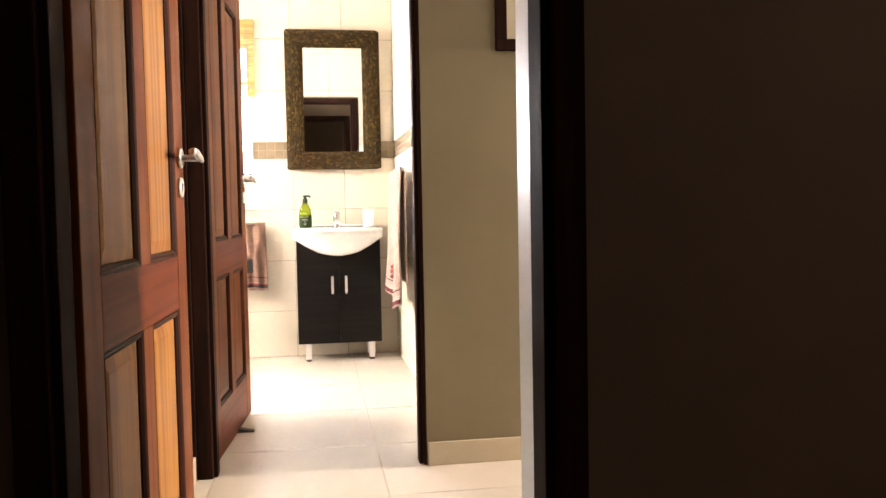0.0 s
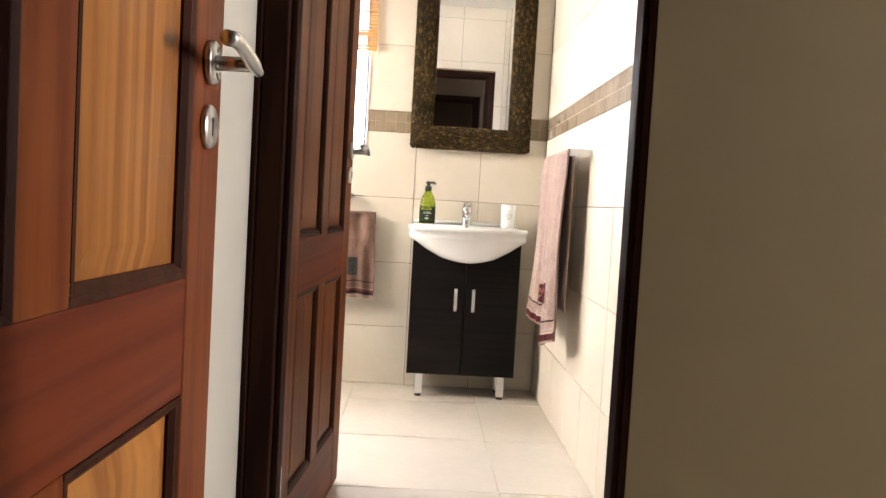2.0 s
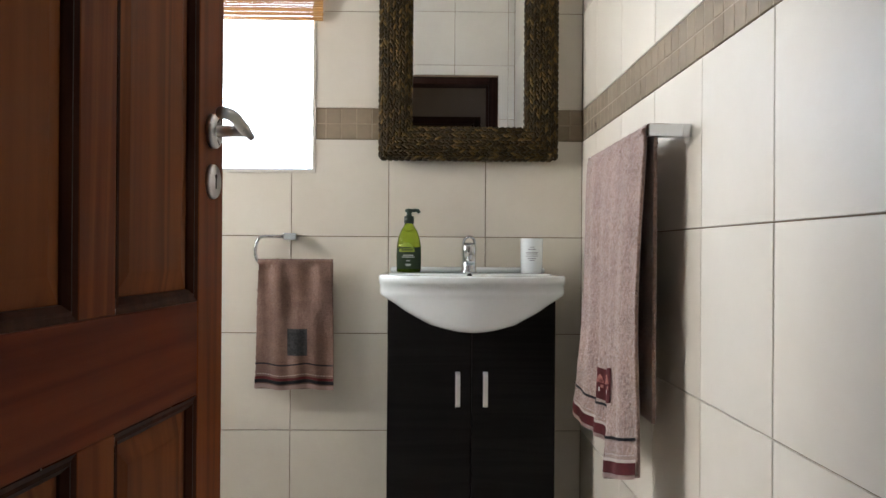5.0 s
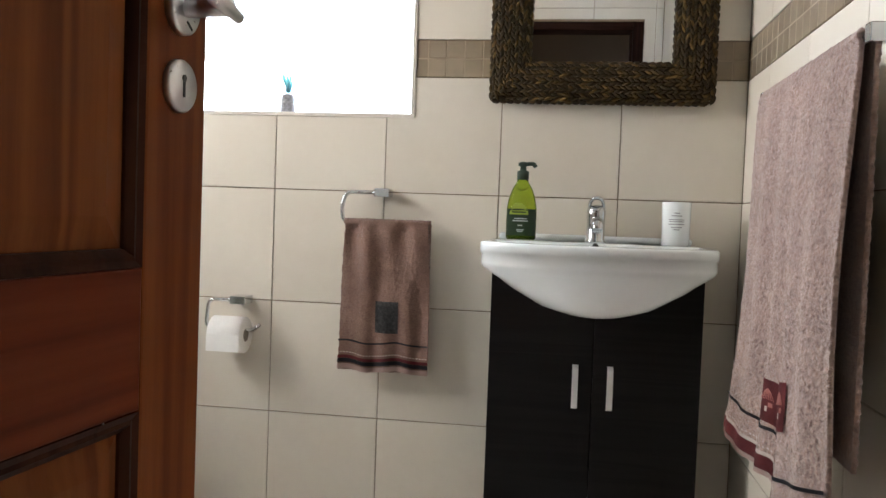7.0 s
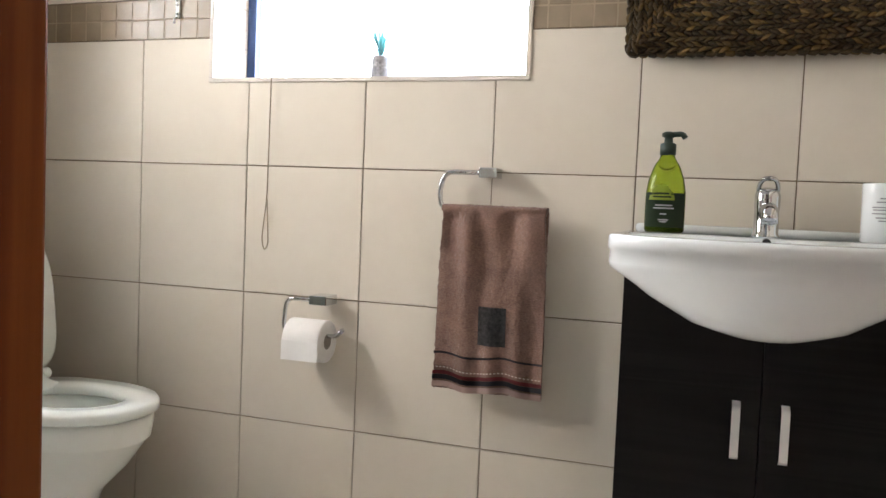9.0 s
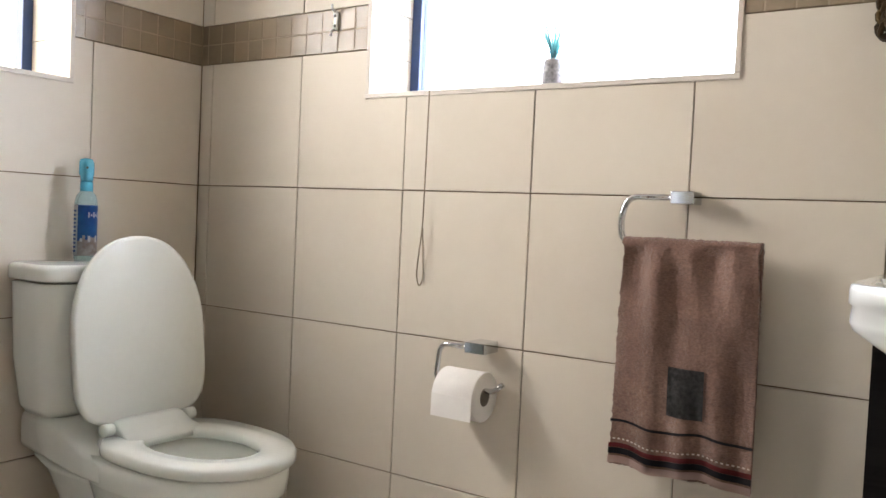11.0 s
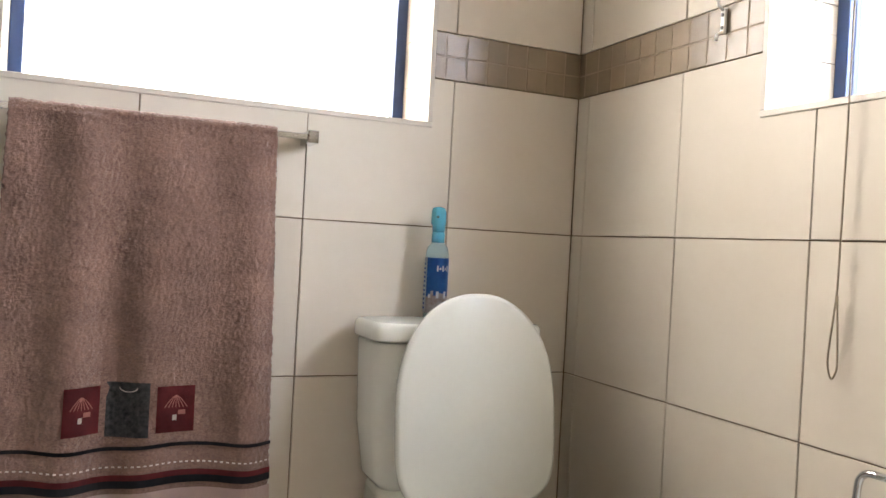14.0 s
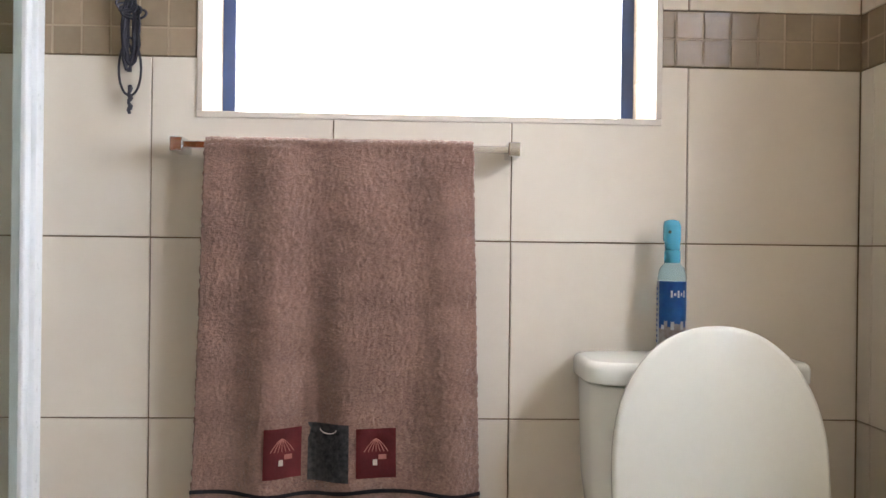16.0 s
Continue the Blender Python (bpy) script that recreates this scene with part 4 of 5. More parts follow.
def towel(name, label, m, dr, patches, stripes, fuzz=0.0024, nu=180, ns=320, cloth=TERRY):
    tw = thing(name, label, "towel", at=m)
    part("cloth", dr.sheet(nu, ns, fuzz, 3), cloth, tw, "", True)
    for s0, s1, mat, nm in stripes:
        part(nm, dr.ribbon(-0.503, 0.503, s0, s1, 0.0045 if nm != "stitching" else 0.006, 60, 3, 0.004), mat, tw)
    for u0, u1, s0, s1, mat in patches:
        p = part("patch", dr.ribbon(u0, u1, s0, s1, 0.0045, 10, 10), mat, tw, "wine red embroidered square" if mat is WINE else "charcoal embroidered rectangle")
        if mat is WINE:
            uc, w, h = (u0 + u1) / 2, u1 - u0, s1 - s0
            for k in range(-3, 4):     # umbrella ribs and what hangs below
                n = 6
                pts = [dr.at(uc + w * 0.10 * k * (i / n), s0 + h * (0.2 + 0.26 * (i / n) ** (1.0 + 0.15 * abs(k))), 0.0068) for i in range(n + 1)]
                part("stitching", tube(pts, 0.0008, 5), RED_STITCH, p)
            part("stitching", dr.ribbon(uc - w * 0.26, uc - w * 0.06, s0 + h * 0.52, s0 + h * 0.62, 0.0065, 3, 2), RED_STITCH, p)
            part("stitching", dr.ribbon(uc - 0.03 * w, uc + 0.08 * w, s0 + h * 0.62, s0 + h * 0.74, 0.0065, 3, 2), STITCH, p)
        elif len(patches) > 1:
            pts = [dr.at((u0 + u1) / 2 + (u1 - u0) * 0.2 * math.cos(a), s0 + (s1 - s0) * (0.09 + 0.08 * math.sin(a)), 0.0068) for a in np.linspace(0, math.pi, 9)]
            part("stitching", tube(pts, 0.0008, 5), STITCH, p)
    return tw


def dashes(dr, tw, s, count):
    for i in range(count):
        u = -0.49 + 0.98 * i / count
        part("stitch", dr.ribbon(u, u + 0.5 * 0.98 / count, s, s + 0.003, 0.0065, 2, 1, 0.004), STITCH, tw)


def towel_bar(name, label, m, length, out):
    """Square chrome bar on two brackets; local x along, y out, z up, wall at y = 0."""
    bar = thing(name, label, "towel rail", "towel rails", at=m)
    part("bar", boxed(-length / 2, length / 2, out - 0.006, out + 0.006, -0.006, 0.006, bevel=0.001), CHROME, bar)
    for s in (-1, 1):
        x = s * length / 2
        part("bracket", boxed(x - 0.011, x + 0.011, 0.0, out + 0.012, -0.013, 0.013, bevel=0.0015), CHROME, bar)
    return bar


# west wall: bar and bath towel
BW = pose(XW, 4.631, 1.131, 0, 0, -90)
towel_bar("towel_rail", "square chrome towel rail under the window", BW, 0.60, 0.055)
dw = Drape(0.475, 0.735, 0.60, 0.0135, 11, fold=0.017, flare=0.12, gather=0.005)
st_w = [(0.612, 0.619, NAVY, "braid"), (0.665, 0.676, WINE, "band"), (0.676, 0.690, NAVY, "band"), (0.700, 0.735, TERRY_PALE, "hem")]
tw_w = towel("bath_towel", "dusty brown terry bath towel with red squares, on the rail", BW @ pose(0.011, 0.055, 0), dw,
             [(0.1265, 0.249, 0.50, 0.588, WINE), (-0.043, 0.105, 0.493, 0.596, CHARCOAL), (-0.2075, -0.069, 0.50, 0.588, WINE)], st_w)
dashes(dw, tw_w, 0.648, 46)

# east wall: bar and bath towel
BE = pose(XE, 4.733, 1.165, 0, 0, 90)
towel_bar("towel_rail", "square chrome towel rail beside the basin", BE, 0.60, 0.075)
de = Drape(0.56, 0.69, 0.60, 0.014, 23, fold=0.012, flare=0.02, lean=0.06, step=lambda u: (0.105 * max(0.0, (u + 0.62) / 0.64)) / (1 + math.exp(-(-0.10 - u) * 90)))
st_e = [(0.606, 0.612, NAVY, "braid"), (0.650, 0.656, STITCH, "band"), (0.657, 0.681, WINE, "band"), (0.683, 0.690, TERRY_PALE, "hem")]
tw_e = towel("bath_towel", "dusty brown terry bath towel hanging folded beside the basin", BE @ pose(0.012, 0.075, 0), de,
             [(-0.20, -0.13, 0.462, 0.535, WINE), (-0.065, 0.045, 0.525, 0.598, WINE)], st_e, fuzz=0.0028, nu=190, ns=400, cloth=TERRY_LIT)
dashes(de, tw_e, 0.640, 46)

# towel ring and hand towel
ring = thing("towel_ring", "chrome towel ring on the tiled wall", "towel ring", at=pose(-0.476, YN, 0.963))
part("mount", boxed(-0.022, 0.022, -0.05, -0.0002, -0.012, 0.012, bevel=0.002), CHROME, ring)
rp = rounded([(-0.02, -0.040, 0.0), (-0.105, -0.040, 0.0), (-0.118, -0.042, -0.04), (-0.112, -0.045, -0.088), (0.13, -0.045, -0.088), (0.13, -0.045, -0.086)], 0.03, 8)
part("ring_bar", tube(rp, 0.0062, 12), CHROME, ring, "", True)
dh = Drape(0.25, 0.425, 0.36, 0.011, 31, fold=0.013, flare=0.17, gather=0.009, pinch=0.05)
HT = pose(-0.456, YN - 0.047, 0.876, 0, 0, 180)
st_h = [(0.340, 0.345, NAVY, "braid"), (0.386, 0.395, WINE, "band"), (0.3955, 0.407, NAVY, "band"), (0.411, 0.425, TERRY_PALE, "hem")]
tw_h = towel("hand_towel", "dusty brown terry hand towel with a charcoal square, on the ring", HT, dh, [(-0.175, 0.085, 0.222, 0.312, CHARCOAL)], st_h, nu=100, ns=180, fuzz=0.0019)
dashes(dh, tw_h, 0.376, 30)

# toilet paper holder
tph = thing("toilet_paper_holder", "chrome toilet paper holder on the tiled wall", "paper holder", at=pose(-0.895, YN, 0.634))
part("mount", boxed(-0.024, 0.024, -0.062, -0.0002, -0.012, 0.012, bevel=0.002), CHROME, tph)
hp = rounded([(-0.02, -0.052, 0), (-0.092, -0.052, 0), (-0.098, -0.054, -0.085), (0.048, -0.054, -0.087), (0.07, -0.057, -0.068)], 0.024, 8)
part("arm", tube(hp, 0.0056, 12), CHROME, tph, "", True)
roll = thing("toilet_roll", "white toilet paper roll on the chrome holder", "toilet paper", at=pose(-0.918, YN - 0.054, 0.533, 0, 90, 0))
bm = bmesh.new()
lathe([(0.020, -0.05), (0.0515, -0.05), (0.053, -0.048), (0.053, 0.048), (0.0515, 0.05), (0.020, 0.05)], 48, bm=bm)
part("paper", bm, PAPER, roll, "", True)
bm = lathe([(0.0195, -0.0502), (0.0195, 0.0502), (0.014, 0.0502)], 30)
part("core", bm, CARD, roll, "dark cardboard core", True)
# loose end of the sheet: down the room side of the roll
bm = boxed(-0.004, 0.044, -0.0542, -0.0534, -0.0495, 0.0495)
part("loose_sheet", bm, PAPER, roll)

# ---- toilet ----
TY = 5.236
toilet = thing("toilet", "ivory ceramic close-coupled toilet with its seat lid raised", "toilet", at=pose(0, TY, 0))


def superellipse(cx, cy, rx, ry, z, n=44, e=2.6, front=None):
    """Closed ring; front: another x radius for the +x half."""
    out = []
    for i in range(n):
        a = 2 * math.pi * i / n
        c, s = math.cos(a), math.sin(a)
        r = front if front and c > 0 else rx
        ee = 2.1 if front and c > 0 else e
        out.append((cx + r * math.copysign(abs(c) ** (2 / ee), c), cy + ry * math.copysign(abs(s) ** (2 / ee), s), z))
    return out


# cistern
XB = XW + 0.006
part("cistern", loft([superellipse(XB + 0.088, 0, 0.068, 0.148, 0.432, e=5), superellipse(XB + 0.09, 0, 0.074, 0.163, 0.452, e=5),
                      superellipse(XB + 0.093, 0, 0.086, 0.178, 0.56, e=5), superellipse(XB + 0.094, 0, 0.09, 0.184, 0.730, e=5), superellipse(XB + 0.094, 0, 0.088, 0.182, 0.732, e=5), superellipse(XB + 0.094, 0, 0.08, 0.17, 0.732, e=5)]), IVORY, toilet, "", True).matrix_basis = pose(0, 0, -0.008)
part("cistern_lid", loft([superellipse(XB + 0.094, 0, 0.078, 0.168, 0.7325, e=5), superellipse(XB + 0.094, 0, 0.080, 0.172, 0.7385, e=5), superellipse(XB + 0.10, 0, 0.096, 0.193, 0.7385, e=5), superellipse(XB + 0.10, 0, 0.097, 0.194, 0.741, e=5),
                          superellipse(XB + 0.10, 0, 0.097, 0.194, 0.762, e=5), superellipse(XB + 0.10, 0, 0.095, 0.192, 0.769, e=5), superellipse(XB + 0.10, 0, 0.090, 0.187, 0.7735, e=5), superellipse(XB + 0.10, 0, 0.082, 0.179, 0.774, e=5)]), IVORY, toilet, "", True).matrix_basis = pose(0, 0, -0.008)
# pan: foot, trapway, bowl, rim and hollow
bx = -1.405
outer = [superellipse(-1.46, 0, 0.20, 0.11, 0.0, front=0.15), superellipse(-1.46, 0, 0.195, 0.10, 0.03, front=0.145), superellipse(-1.46, 0, 0.19, 0.09, 0.12, front=0.14),
         superellipse(-1.46, 0, 0.20, 0.095, 0.19, front=0.17), superellipse(-1.45, 0, 0.21, 0.128, 0.255, front=0.225), superellipse(-1.44, 0, 0.215, 0.156, 0.315, front=0.258),
         superellipse(-1.44, 0, 0.22, 0.163, 0.322, front=0.266), superellipse(-1.44, 0, 0.22, 0.167, 0.355, front=0.270), superellipse(-1.44, 0, 0.22, 0.167, 0.370, front=0.270), superellipse(-1.44, 0, 0.216, 0.163, 0.377, front=0.266)]
hollow = [superellipse(-1.375, 0, 0.135, 0.115, 0.377, front=0.15, e=2.2), superellipse(-1.375, 0, 0.13, 0.11, 0.35, front=0.145, e=2.2), superellipse(-1.39, 0, 0.115, 0.095, 0.28, front=0.11, e=2.2),
          superellipse(-1.41, 0, 0.08, 0.065, 0.22, front=0.07, e=2.2), superellipse(-1.41, 0, 0.05, 0.04, 0.19, front=0.04, e=2.2)]
part("pan", loft(outer + hollow), IVORY, toilet, "", True)


def cross_ring(x, hw, z0, z1, n=32):
    """Rounded-rectangle ring across the toilet's length."""
    out = []
    for i in range(n):
        a = 2 * math.pi * i / n
        c, sn = math.cos(a), math.sin(a)
        out.append((x, hw * math.copysign(abs(c) ** 0.33, c), (z0 + z1) / 2 + (z1 - z0) / 2 * math.copysign(abs(sn) ** 0.33, sn)))
    return out


part("pan_shelf", loft([cross_ring(-1.835, 0.13, 0.335, 0.422), cross_ring(-1.83, 0.142, 0.328, 0.427), cross_ring(-1.70, 0.155, 0.322, 0.426), cross_ring(-1.64, 0.160, 0.319, 0.419),
                        cross_ring(-1.60, 0.163, 0.318, 0.400), cross_ring(-1.56, 0.165, 0.318, 0.383), cross_ring(-1.50, 0.165, 0.320, 0.377)]), IVORY, toilet, "", True)
part("trapway", loft([superellipse(-1.70, 0, 0.11, 0.07, 0.12, e=3), superellipse(-1.70, 0, 0.12, 0.085, 0.22, e=3), superellipse(-1.69, 0, 0.135, 0.115, 0.29, e=3.5), superellipse(-1.69, 0, 0.135, 0.145, 0.328, e=4)]), IVORY, toilet, "", True)


# seat ring and raised lid
def seat_outline(k, x0, length, hwid, n=56, square=3.4):
    """Egg-shaped: square at the hinge, round at the tip; origin at the hinge."""
    pts = []
    for i in range(n):
        a = 2 * math.pi * i / n
        c, s = math.cos(a), math.sin(a)
        mid = x0 + length * 0.46
        rx = (length - length * 0.46) if c > 0 else length * 0.46
        e = 2.15 if c > 0 else square
        pts.append((mid + k * rx * math.copysign(abs(c) ** (2 / e), c), k * hwid * math.copysign(abs(s) ** (2 / e), s)))
    return pts


def ring_at(pts, z):
    return [(x, y, z) for x, y in pts]


hx0, sl, sw2 = -1.572, 0.41, 0.168
o1, o2 = seat_outline(1.0, hx0, sl, sw2), seat_outline(0.975, hx0, sl, sw2)
i1 = [(bx + 0.02 + 0.145 * math.cos(2 * math.pi * i / 56) * (1.0 if math.cos(2 * math.pi * i / 56) > 0 else 0.92), 0.098 * math.sin(2 * math.pi * i / 56)) for i in range(56)]
i2 = [((x - bx - 0.02) * 1.05 + bx + 0.02, y * 1.06) for x, y in i1]
bm = bmesh.new()
rv = [[bm.verts.new(p) for p in r] for r in (ring_at(o2, 0.379), ring_at(o1, 0.383), ring_at(o1, 0.398), ring_at(o2, 0.406), ring_at(i2, 0.404), ring_at(i1, 0.397), ring_at(i1, 0.384), ring_at(i2, 0.379))]
for a, b in zip(rv, rv[1:] + rv[:1]):
    for i in range(56):
        bm.faces.new((a[i], a[(i + 1) % 56], b[(i + 1) % 56], b[i]))
seat = part("seat", bm, SEAT_PLASTIC, toilet, "ivory plastic seat ring", True)
# lid in its own frame: lies in local xy, hinge edge at x = 0
lo = [seat_outline(k, 0, 0.415, 0.172, square=4.6) for k in (0.96, 1.0, 1.0, 0.978, 0.955, 0.94, 0.90, 0.6)]
lid = part("lid", loft([ring_at(lo[0], 0.0), ring_at(lo[1], 0.004), ring_at(lo[2], 0.016), ring_at(lo[3], 0.0205), ring_at(lo[4], 0.0195), ring_at(lo[5], 0.0135), ring_at(lo[6], 0.0105), ring_at(lo[7], 0.009)]), SEAT_PLASTIC, toilet, "ivory plastic lid, raised against the cistern", True)
lid.matrix_basis = pose(-1.562, 0, 0.422, 0, -96.5, 0)
for y in (-0.125, 0.125):
    b = part("buffer", loft([superellipse(0, 0, 0.012, 0.006, 0.0, 16), superellipse(0, 0, 0.010, 0.005, 0.009, 16)]), SEAT_PLASTIC, lid)
    b.matrix_basis = pose(0.31, y, 0.013)
for y in (-0.108, 0.108):
    part("hinge", lathe([(0.004, -0.016), (0.0135, -0.013), (0.0145, -0.008), (0.0145, 0.008), (0.0135, 0.013), (0.004, 0.016)], 20), SEAT_PLASTIC, toilet, "", True).matrix_basis = pose(-1.556, y, 0.418, 90, 0, 0)
    part("hinge_post", lathe([(0.016, 0.377), (0.014, 0.39), (0.012, 0.410)], 18, -1.562, y), SEAT_PLASTIC, toilet, "", True)
part("seat_tongue", loft([cross_ring(-1.566, 0.088, 0.398, 0.434), cross_ring(-1.56, 0.091, 0.394, 0.437), cross_ring(-1.545, 0.091, 0.390, 0.431), cross_ring(-1.52, 0.094, 0.388, 0.414), cross_ring(-1.485, 0.10, 0.386, 0.404)]), SEAT_PLASTIC, toilet, "", True)

# air freshener bottle on the cistern
af = thing("air_freshener", "clear spray bottle with blue label and cyan cap on cistern", "spray bottle", at=pose(XB + 0.052, 5.222, 0.766, 0, 0, 0) @ Matrix.Diagonal((1, 1, 1.03, 1)))
part("bottle", lathe([(0.022, 0.0), (0.025, 0.003), (0.0255, 0.10), (0.0255, 0.135), (0.022, 0.150), (0.0135, 0.160), (0.0125, 0.166)], 32), CLEAR_BLUE, af, "clear plastic", True)


def wrap_x(r, a0, a1, z0, z1, lift=0.0006):
    return wrap(bmesh.new(), r, 1.0, a0, a1, z0, z1, 14, lift)


part("label", wrap_x(0.0255, -75, 60, 0.046, 0.128), LABEL_BLUE, af, "blue printed label")
part("label", wrap_x(0.0255, -75, 60, 0.012, 0.046), LABEL_SAND, af, "pale sandy beach print")
part("label", wrap_x(0.0255, -120, -76, 0.012, 0.128), LABEL_WHITE, af, "white label edge with small print")
for i in range(11):
    part("print_line", wrap_x(0.0255, -112, -84, 0.02 + i * 0.0092, 0.0245 + i * 0.0092, 0.0012), LABEL_BLUE, af)
for k in range(5):
    part("print_line", wrap_x(0.0255, -22 + 13 * k, -14 + 13 * k, 0.100 + 0.003 * (k % 2), 0.108 + 0.004 * ((k + 1) % 2), 0.0012), LABEL_WHITE, af)
for k in range(9):     # sandy skyline climbing into the blue
    part("label_print", wrap_x(0.0255, -60 + 13 * k, -47 + 13 * k, 0.044, 0.047 + 0.012 * abs(math.sin(1.3 * k + 0.4)), 0.0011), LABEL_SAND if k % 3 else LABEL_WHITE, af)
part("nozzle", tube([(0.012, -0.008, 0.214), (0.0165, -0.010, 0.214)], 0.003, 10), PUMP, af, "dark spray hole")
part("collar", lathe([(0.0145, 0.160), (0.0145, 0.180), (0.012, 0.183)], 28), CYAN_CAP, af, "translucent cyan plastic", True)
part("cap", loft([superellipse(0, 0, 0.0135, 0.013, 0.183, 28), superellipse(0.0, 0, 0.0145, 0.013, 0.195, 28), superellipse(0.0, -0.001, 0.017, 0.015, 0.20, 28), superellipse(0.0, -0.001, 0.017, 0.015, 0.225, 28), superellipse(0, -0.002, 0.0145, 0.0125, 0.233, 28), superellipse(0, -0.002, 0.006, 0.005, 0.236, 28)]), CYAN_CAP, af, "translucent cyan plastic", True)

# ---- cord on its cleat by the west window ----
rope = thing("tied_cord", "bundle of navy black cord tied on a chrome hook", "cord", at=pose(XW + 0.018, 4.234, 1.40))
part("hook", tube([(-0.018, 0, 0.0), (0.0, 0, 0.0), (0.012, 0, 0.004), (0.014, 0, 0.018)], 0.004, 10), CHROME, rope, "", True)
rq = random.Random(12)
for k in range(10):
    w, h = rq.uniform(0.007, 0.014), rq.uniform(0.085, 0.135)
    dx = rq.uniform(-0.004, 0.004)
    pts = [(rq.uniform(-0.002, 0.002) + 0.005 * math.sin(k), dx + w * math.sin(a) + rq.uniform(-0.002, 0.002), -h / 2 + h / 2 * math.cos(a)) for a in np.linspace(0, 2 * math.pi, 20)[:-1]]
    part("loop", tube(pts, 0.0025, 7, close=True), ROPE, rope, "", True)
for k in range(4):
    pts = [(0.006 + 0.004 * math.cos(2 * a), 0.014 * math.cos(a) * (1 + 0.2 * k) + 0.006 * (k - 1.5), -0.012 - 0.006 * k + 0.009 * math.sin(a)) for a in np.linspace(0, 2 * math.pi, 18)[:-1]]
    part("knot", tube(pts, 0.0023, 7, close=True), ROPE, rope, "", True)
pts = [(0.0, 0.020 * math.sin(a), -0.102 - 0.046 * abs(math.cos(a / 2 + math.pi / 2)) ** 1.4 + 0.03 * math.cos(a)) for a in np.linspace(0, 2 * math.pi, 22)[:-1]]
part("loop", tube(pts, 0.0022, 7, close=True), ROPE, rope, "", True)
tail = [(0.002 * math.sin(2.1 * i), 0.0016 * math.sin(i * 1.7), -0.160 - i * 0.0045) for i in range(12)]
part("tail", tube(tail, lambda t: 0.0038 + 0.001 * math.sin(18 * t), 9), ROPE, rope, "knotted cord end", True)

# ---- shower screen ----
shower = thing("shower_screen", "white framed glass shower screen standing beside the towel rail", "shower screen")
part("wall_profile", boxed(XW + 0.001, XW + 0.03, 4.045, 4.075, 0.06, 1.95, bevel=0.002), WHITE_METAL, shower)
part("frame_post", boxed(XW + 0.0305, XW + 0.052, 4.038, 4.066, 0.06, 1.95, bevel=0.003), WHITE_METAL, shower)
part("frame_post", boxed(-0.98, -0.945, 4.04, 4.07, 0.06, 1.95, bevel=0.003), WHITE_METAL, shower)
part("top_rail", boxed(XW + 0.031, -0.98, 4.042, 4.068, 1.92, 1.95, bevel=0.003), WHITE_METAL, shower)
part("bottom_rail", boxed(XW + 0.031, -0.98, 4.042, 4.068, 0.06, 0.09, bevel=0.003), WHITE_METAL, shower)
part("glass", boxed(XW + 0.0525, -0.981, 4.052, 4.057, 0.091, 1.919), SHOWER_GLASS, shower, "clear pale green glass")
tray = tagged(finish("shower_tray", boxed(XW + 0.0005, -0.94, YS + 0.001, 4.08, 0, 0.06, bevel=0.006, seg=3), CERAMIC), "white shower tray on the floor tiles", "shower tray")

# ---- tiles, laid piece by piece ----
shared = {}


def rect_mesh(name, w, h, mat, th):
    key = (name, round(w, 4), round(h, 4))
    if key not in shared:
        b = 0.0011
        bm = loft([[(0, 0, 0), (w, 0, 0), (w, h, 0), (0, h, 0)], [(0, 0, th - b), (w, 0, th - b), (w, h, th - b), (0, h, th - b)], [(b, b, th), (w - b, b, th), (w - b, h - b, th), (b, h - b, th)]], cap=(False, True))
        bmesh.ops.recalc_face_normals(bm, faces=bm.faces[:])
        me = bpy.data.meshes.new(name)
        bm.to_mesh(me)
        bm.free()
        me.materials.append(mat)
        shared[key] = me
    return shared[key]


def minus(r, h):
    """The rectangle r = (u0, u1, v0, v1) less the rectangle h, as rectangles or one L."""
    u0, u1, v0, v1 = r
    a0, a1, b0, b1 = h
    if u1 <= a0 or u0 >= a1 or v1 <= b0 or v0 >= b1:
        return [r], None
    cu0, cu1, cv0, cv1 = max(u0, a0), min(u1, a1), max(v0, b0), min(v1, b1)
    cutu, cutv = (cu0 > u0) + (cu1 < u1), (cv0 > v0) + (cv1 < v1)
    if not cutu and not cutv:
        return [], None
    if cutu == 1 and cutv == 1:
        right, up = cu1 >= u1, cv1 >= v1
        if right and up:
            return [], [(u0, v0), (u1, v0), (u1, cv0), (cu0, cv0), (cu0, v1), (u0, v1)]
        if up:
            return [], [(u0, v0), (u1, v0), (u1, v1), (cu1, v1), (cu1, cv0), (u0, cv0)]
        if right:
            return [], [(u0, v0), (cu0, v0), (cu0, cv1), (u1, cv1), (u1, v1), (u0, v1)]
        return [], [(cu1, v0), (u1, v0), (u1, v1), (u0, v1), (u0, cv1), (cu1, cv1)]
    out = []
    if cu0 > u0:
        out.append((u0, cu0, v0, v1))
    if cu1 < u1:
        out.append((cu1, u1, v0, v1))
    if cv0 > v0:
        out.append((cu0, cu1, v0, cv0))
    if cv1 < v1:
        out.append((cu0, cu1, cv1, v1))
    return out, None


jit = random.Random(21)


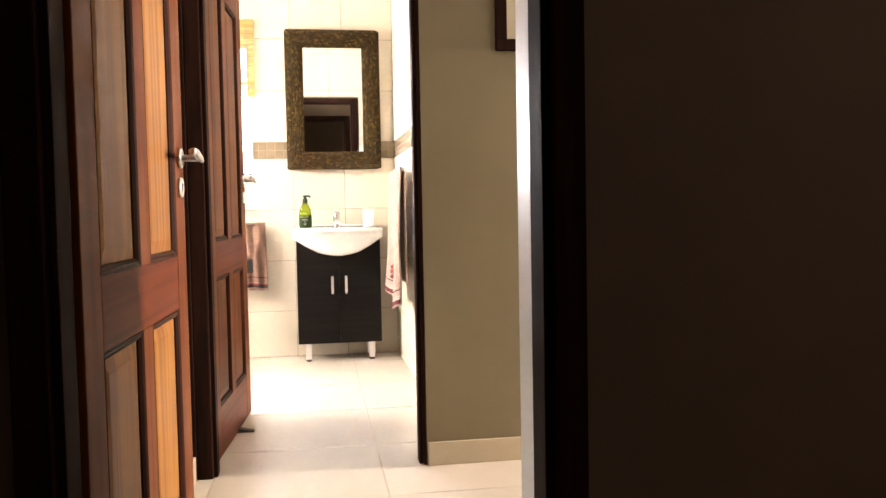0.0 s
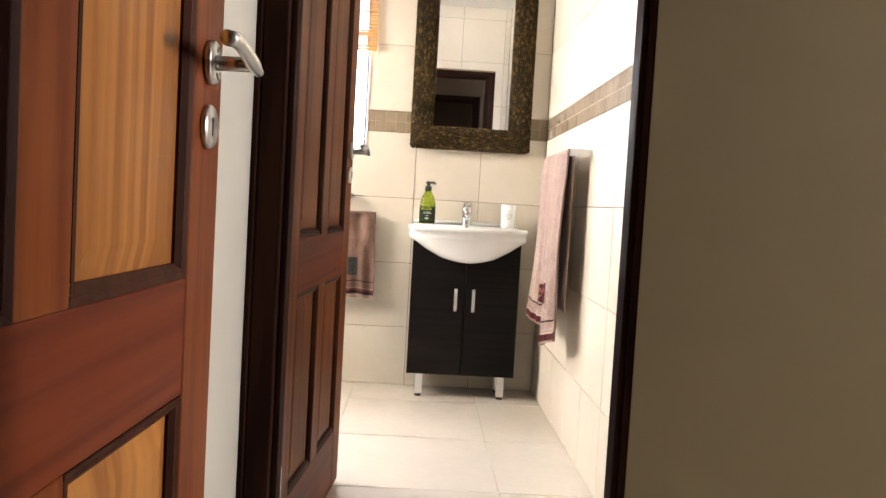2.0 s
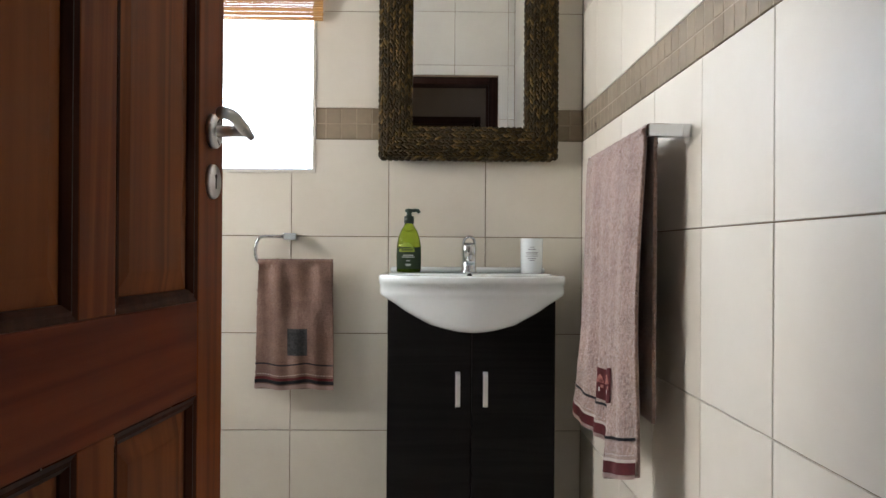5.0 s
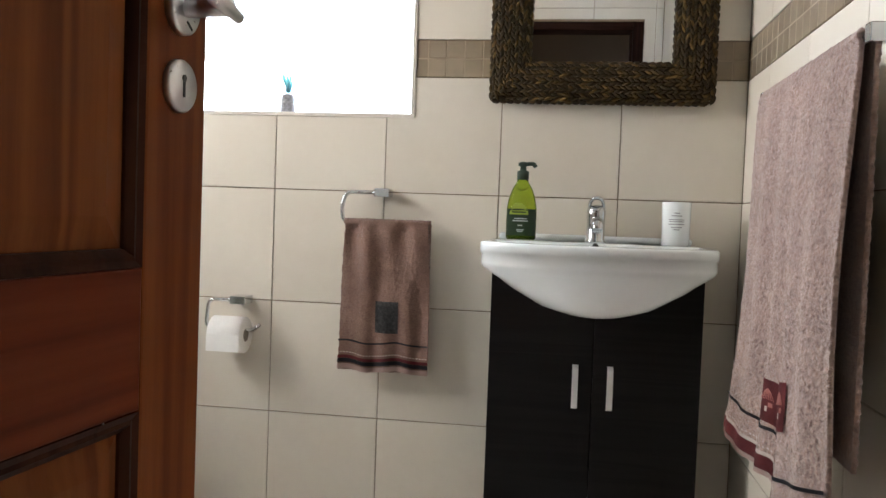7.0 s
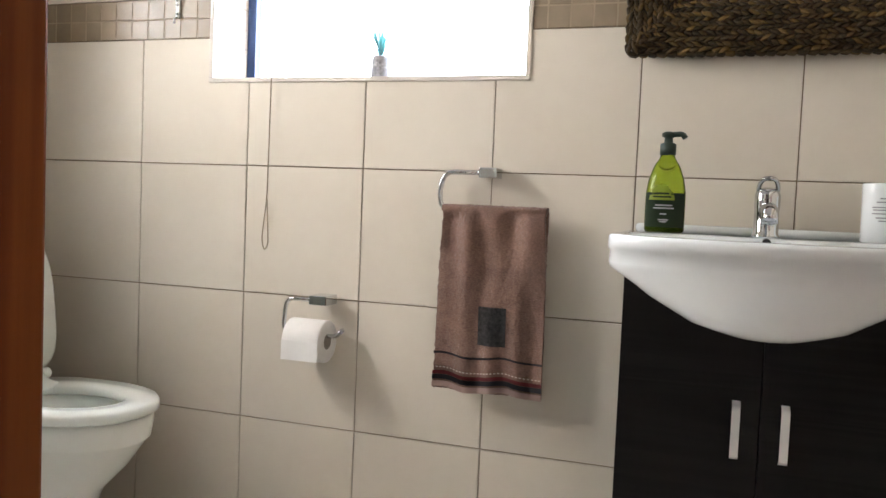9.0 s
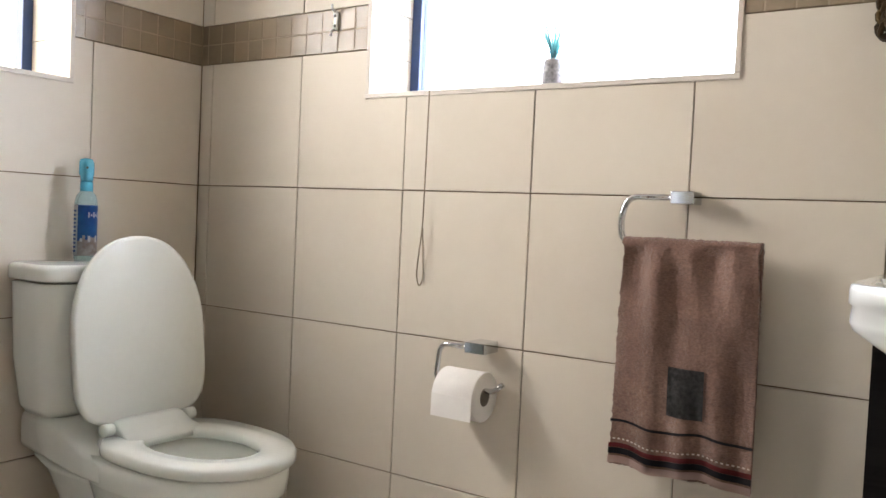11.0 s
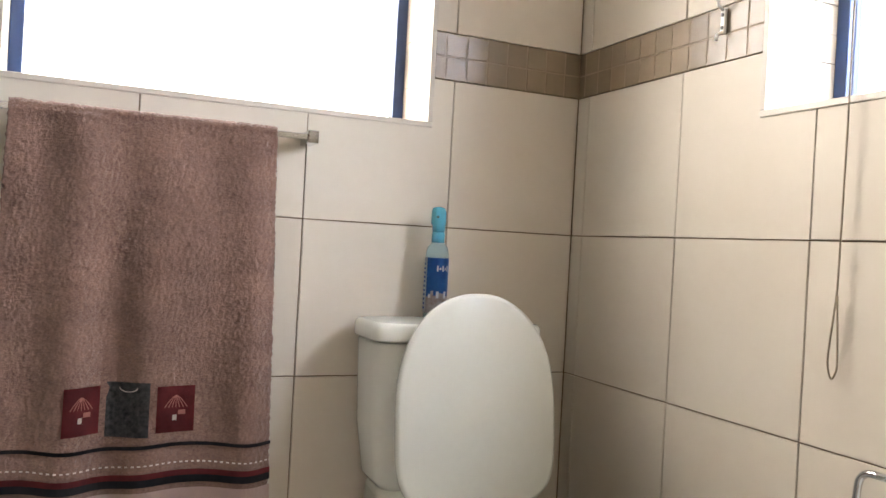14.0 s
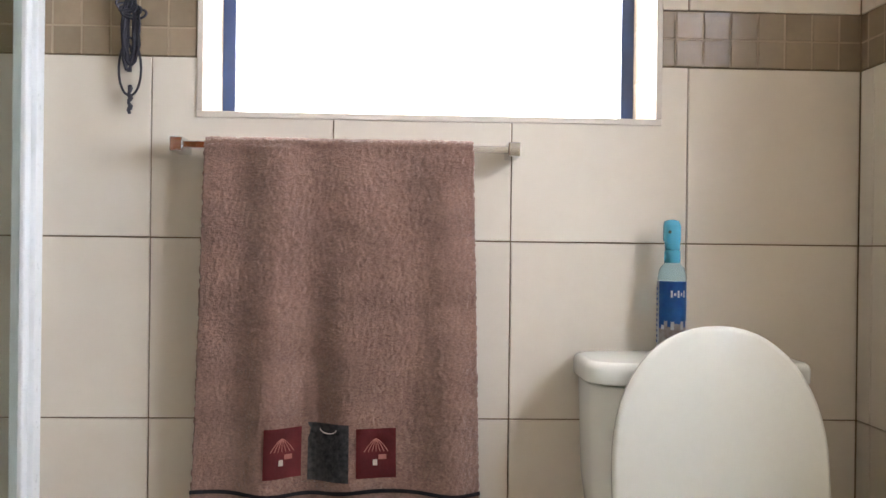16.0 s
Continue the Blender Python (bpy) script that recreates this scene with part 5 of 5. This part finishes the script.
def lay(name, parent, m, us, vs, mat, th, joint, holes=()):
    """Tiles between the lines us and vs on a plane: m's x and y lie in it, z is its normal."""
    for u0, u1 in zip(us, us[1:]):
        for v0, v1 in zip(vs, vs[1:]):
            j = joint / 2
            cells, poly = [(u0 + j, u1 - j, v0 + j, v1 - j)], None
            for h in holes:
                nxt = []
                for c in cells:
                    keep, p = minus(c, h)
                    nxt += keep
                    poly = p or poly
                cells = nxt
            for a, b, c, d in cells:
                if b - a < 0.004 or d - c < 0.004:
                    continue
                ob = new(name, rect_mesh(name, b - a, d - c, mat, th))
                ob.parent = parent
                ob.matrix_basis = m @ pose(a, c, jit.uniform(-0.0004, 0.0003), jit.uniform(-0.06, 0.06), jit.uniform(-0.06, 0.06), 0)
            if poly:
                bm = loft([[(x, y, 0) for x, y in poly], [(x, y, th) for x, y in poly]])
                part(name, bm, mat, parent).matrix_basis = m


def lines(a, b, start, step):
    k = math.ceil((a - start) / step - 1e-6)
    out = [a]
    while start + k * step < b - 1e-4:
        if start + k * step > a + 1e-4:
            out.append(start + k * step)
        k += 1
    return out + [b]


ROWS_LOW = [0.0, 0.300, 0.633, 0.966, Z1]
ROWS_TOP = [Z2, Z2 + P, Z2 + 2 * P, Z2 + 3 * P, ZC]
BAND = [Z1, Z1 + 0.0535, Z2]
JT, MJ = 0.0027, 0.0026


def tiled(parent, m, u0, u1, start, hole=None):
    holes = [hole] if hole else []
    us = lines(u0, u1, start, P)
    lay("tile", parent, m, us, ROWS_LOW, TILE, TH, JT, holes)
    lay("tile", parent, m, us, ROWS_TOP, TILE, TH, JT, holes)
    band(parent, m, u0, u1, hole)
    lay("mosaic_tile", parent, m, lines(u0, u1, start + 0.01, 0.0525), BAND, MOSAIC, TH, MJ, holes)


def band(parent, m, u0, u1, hole=None):
    """The lighter bed between the mosaic pieces."""
    spans = [(u0, u1)] if not hole else [(u0, hole[0]), (hole[1], u1)]
    for a, b in spans:
        part("band_bed", boxed(a + 0.001, b - 0.001, Z1 + 0.002, Z2 - 0.002, 0.0005, TH - 0.0006), BAND_GROUT, parent).matrix_basis = m


def grow(h, e):
    return (h[0] - e, h[1] + e, h[2] - e, h[3] + e)


# north: u = x, normal -y
tiled(wall_north, pose(0, YN + TH, 0, 90, 0, 0), XW, XE, XE, grow(WN, 0.001))
# west: normal +x, u = y
tiled(wall_west, pose(XW - TH, 0, 0, 90, 0, 90), YS, YN, YN, grow(WW, 0.001))
# east: normal -x, u = -y
tiled(wall_east, pose(XE + TH, 0, 0, 90, 0, -90), -YN, -3.285, -4.363)
# south: normal +y, u = -x
tiled(wall_south, pose(0, YS - TH, 0, 90, 0, 180), -XE, -XW, -0.147, (-0.42, 0.46, -1, 2.012))
# floor
lay("floor_tile", floor, pose(0, 0, -0.0095), lines(-2.05, 4.3, -0.4, 0.605), lines(-1.75, YN, 3.445, 0.608), FLOOR_TILE, 0.0095, 0.004)
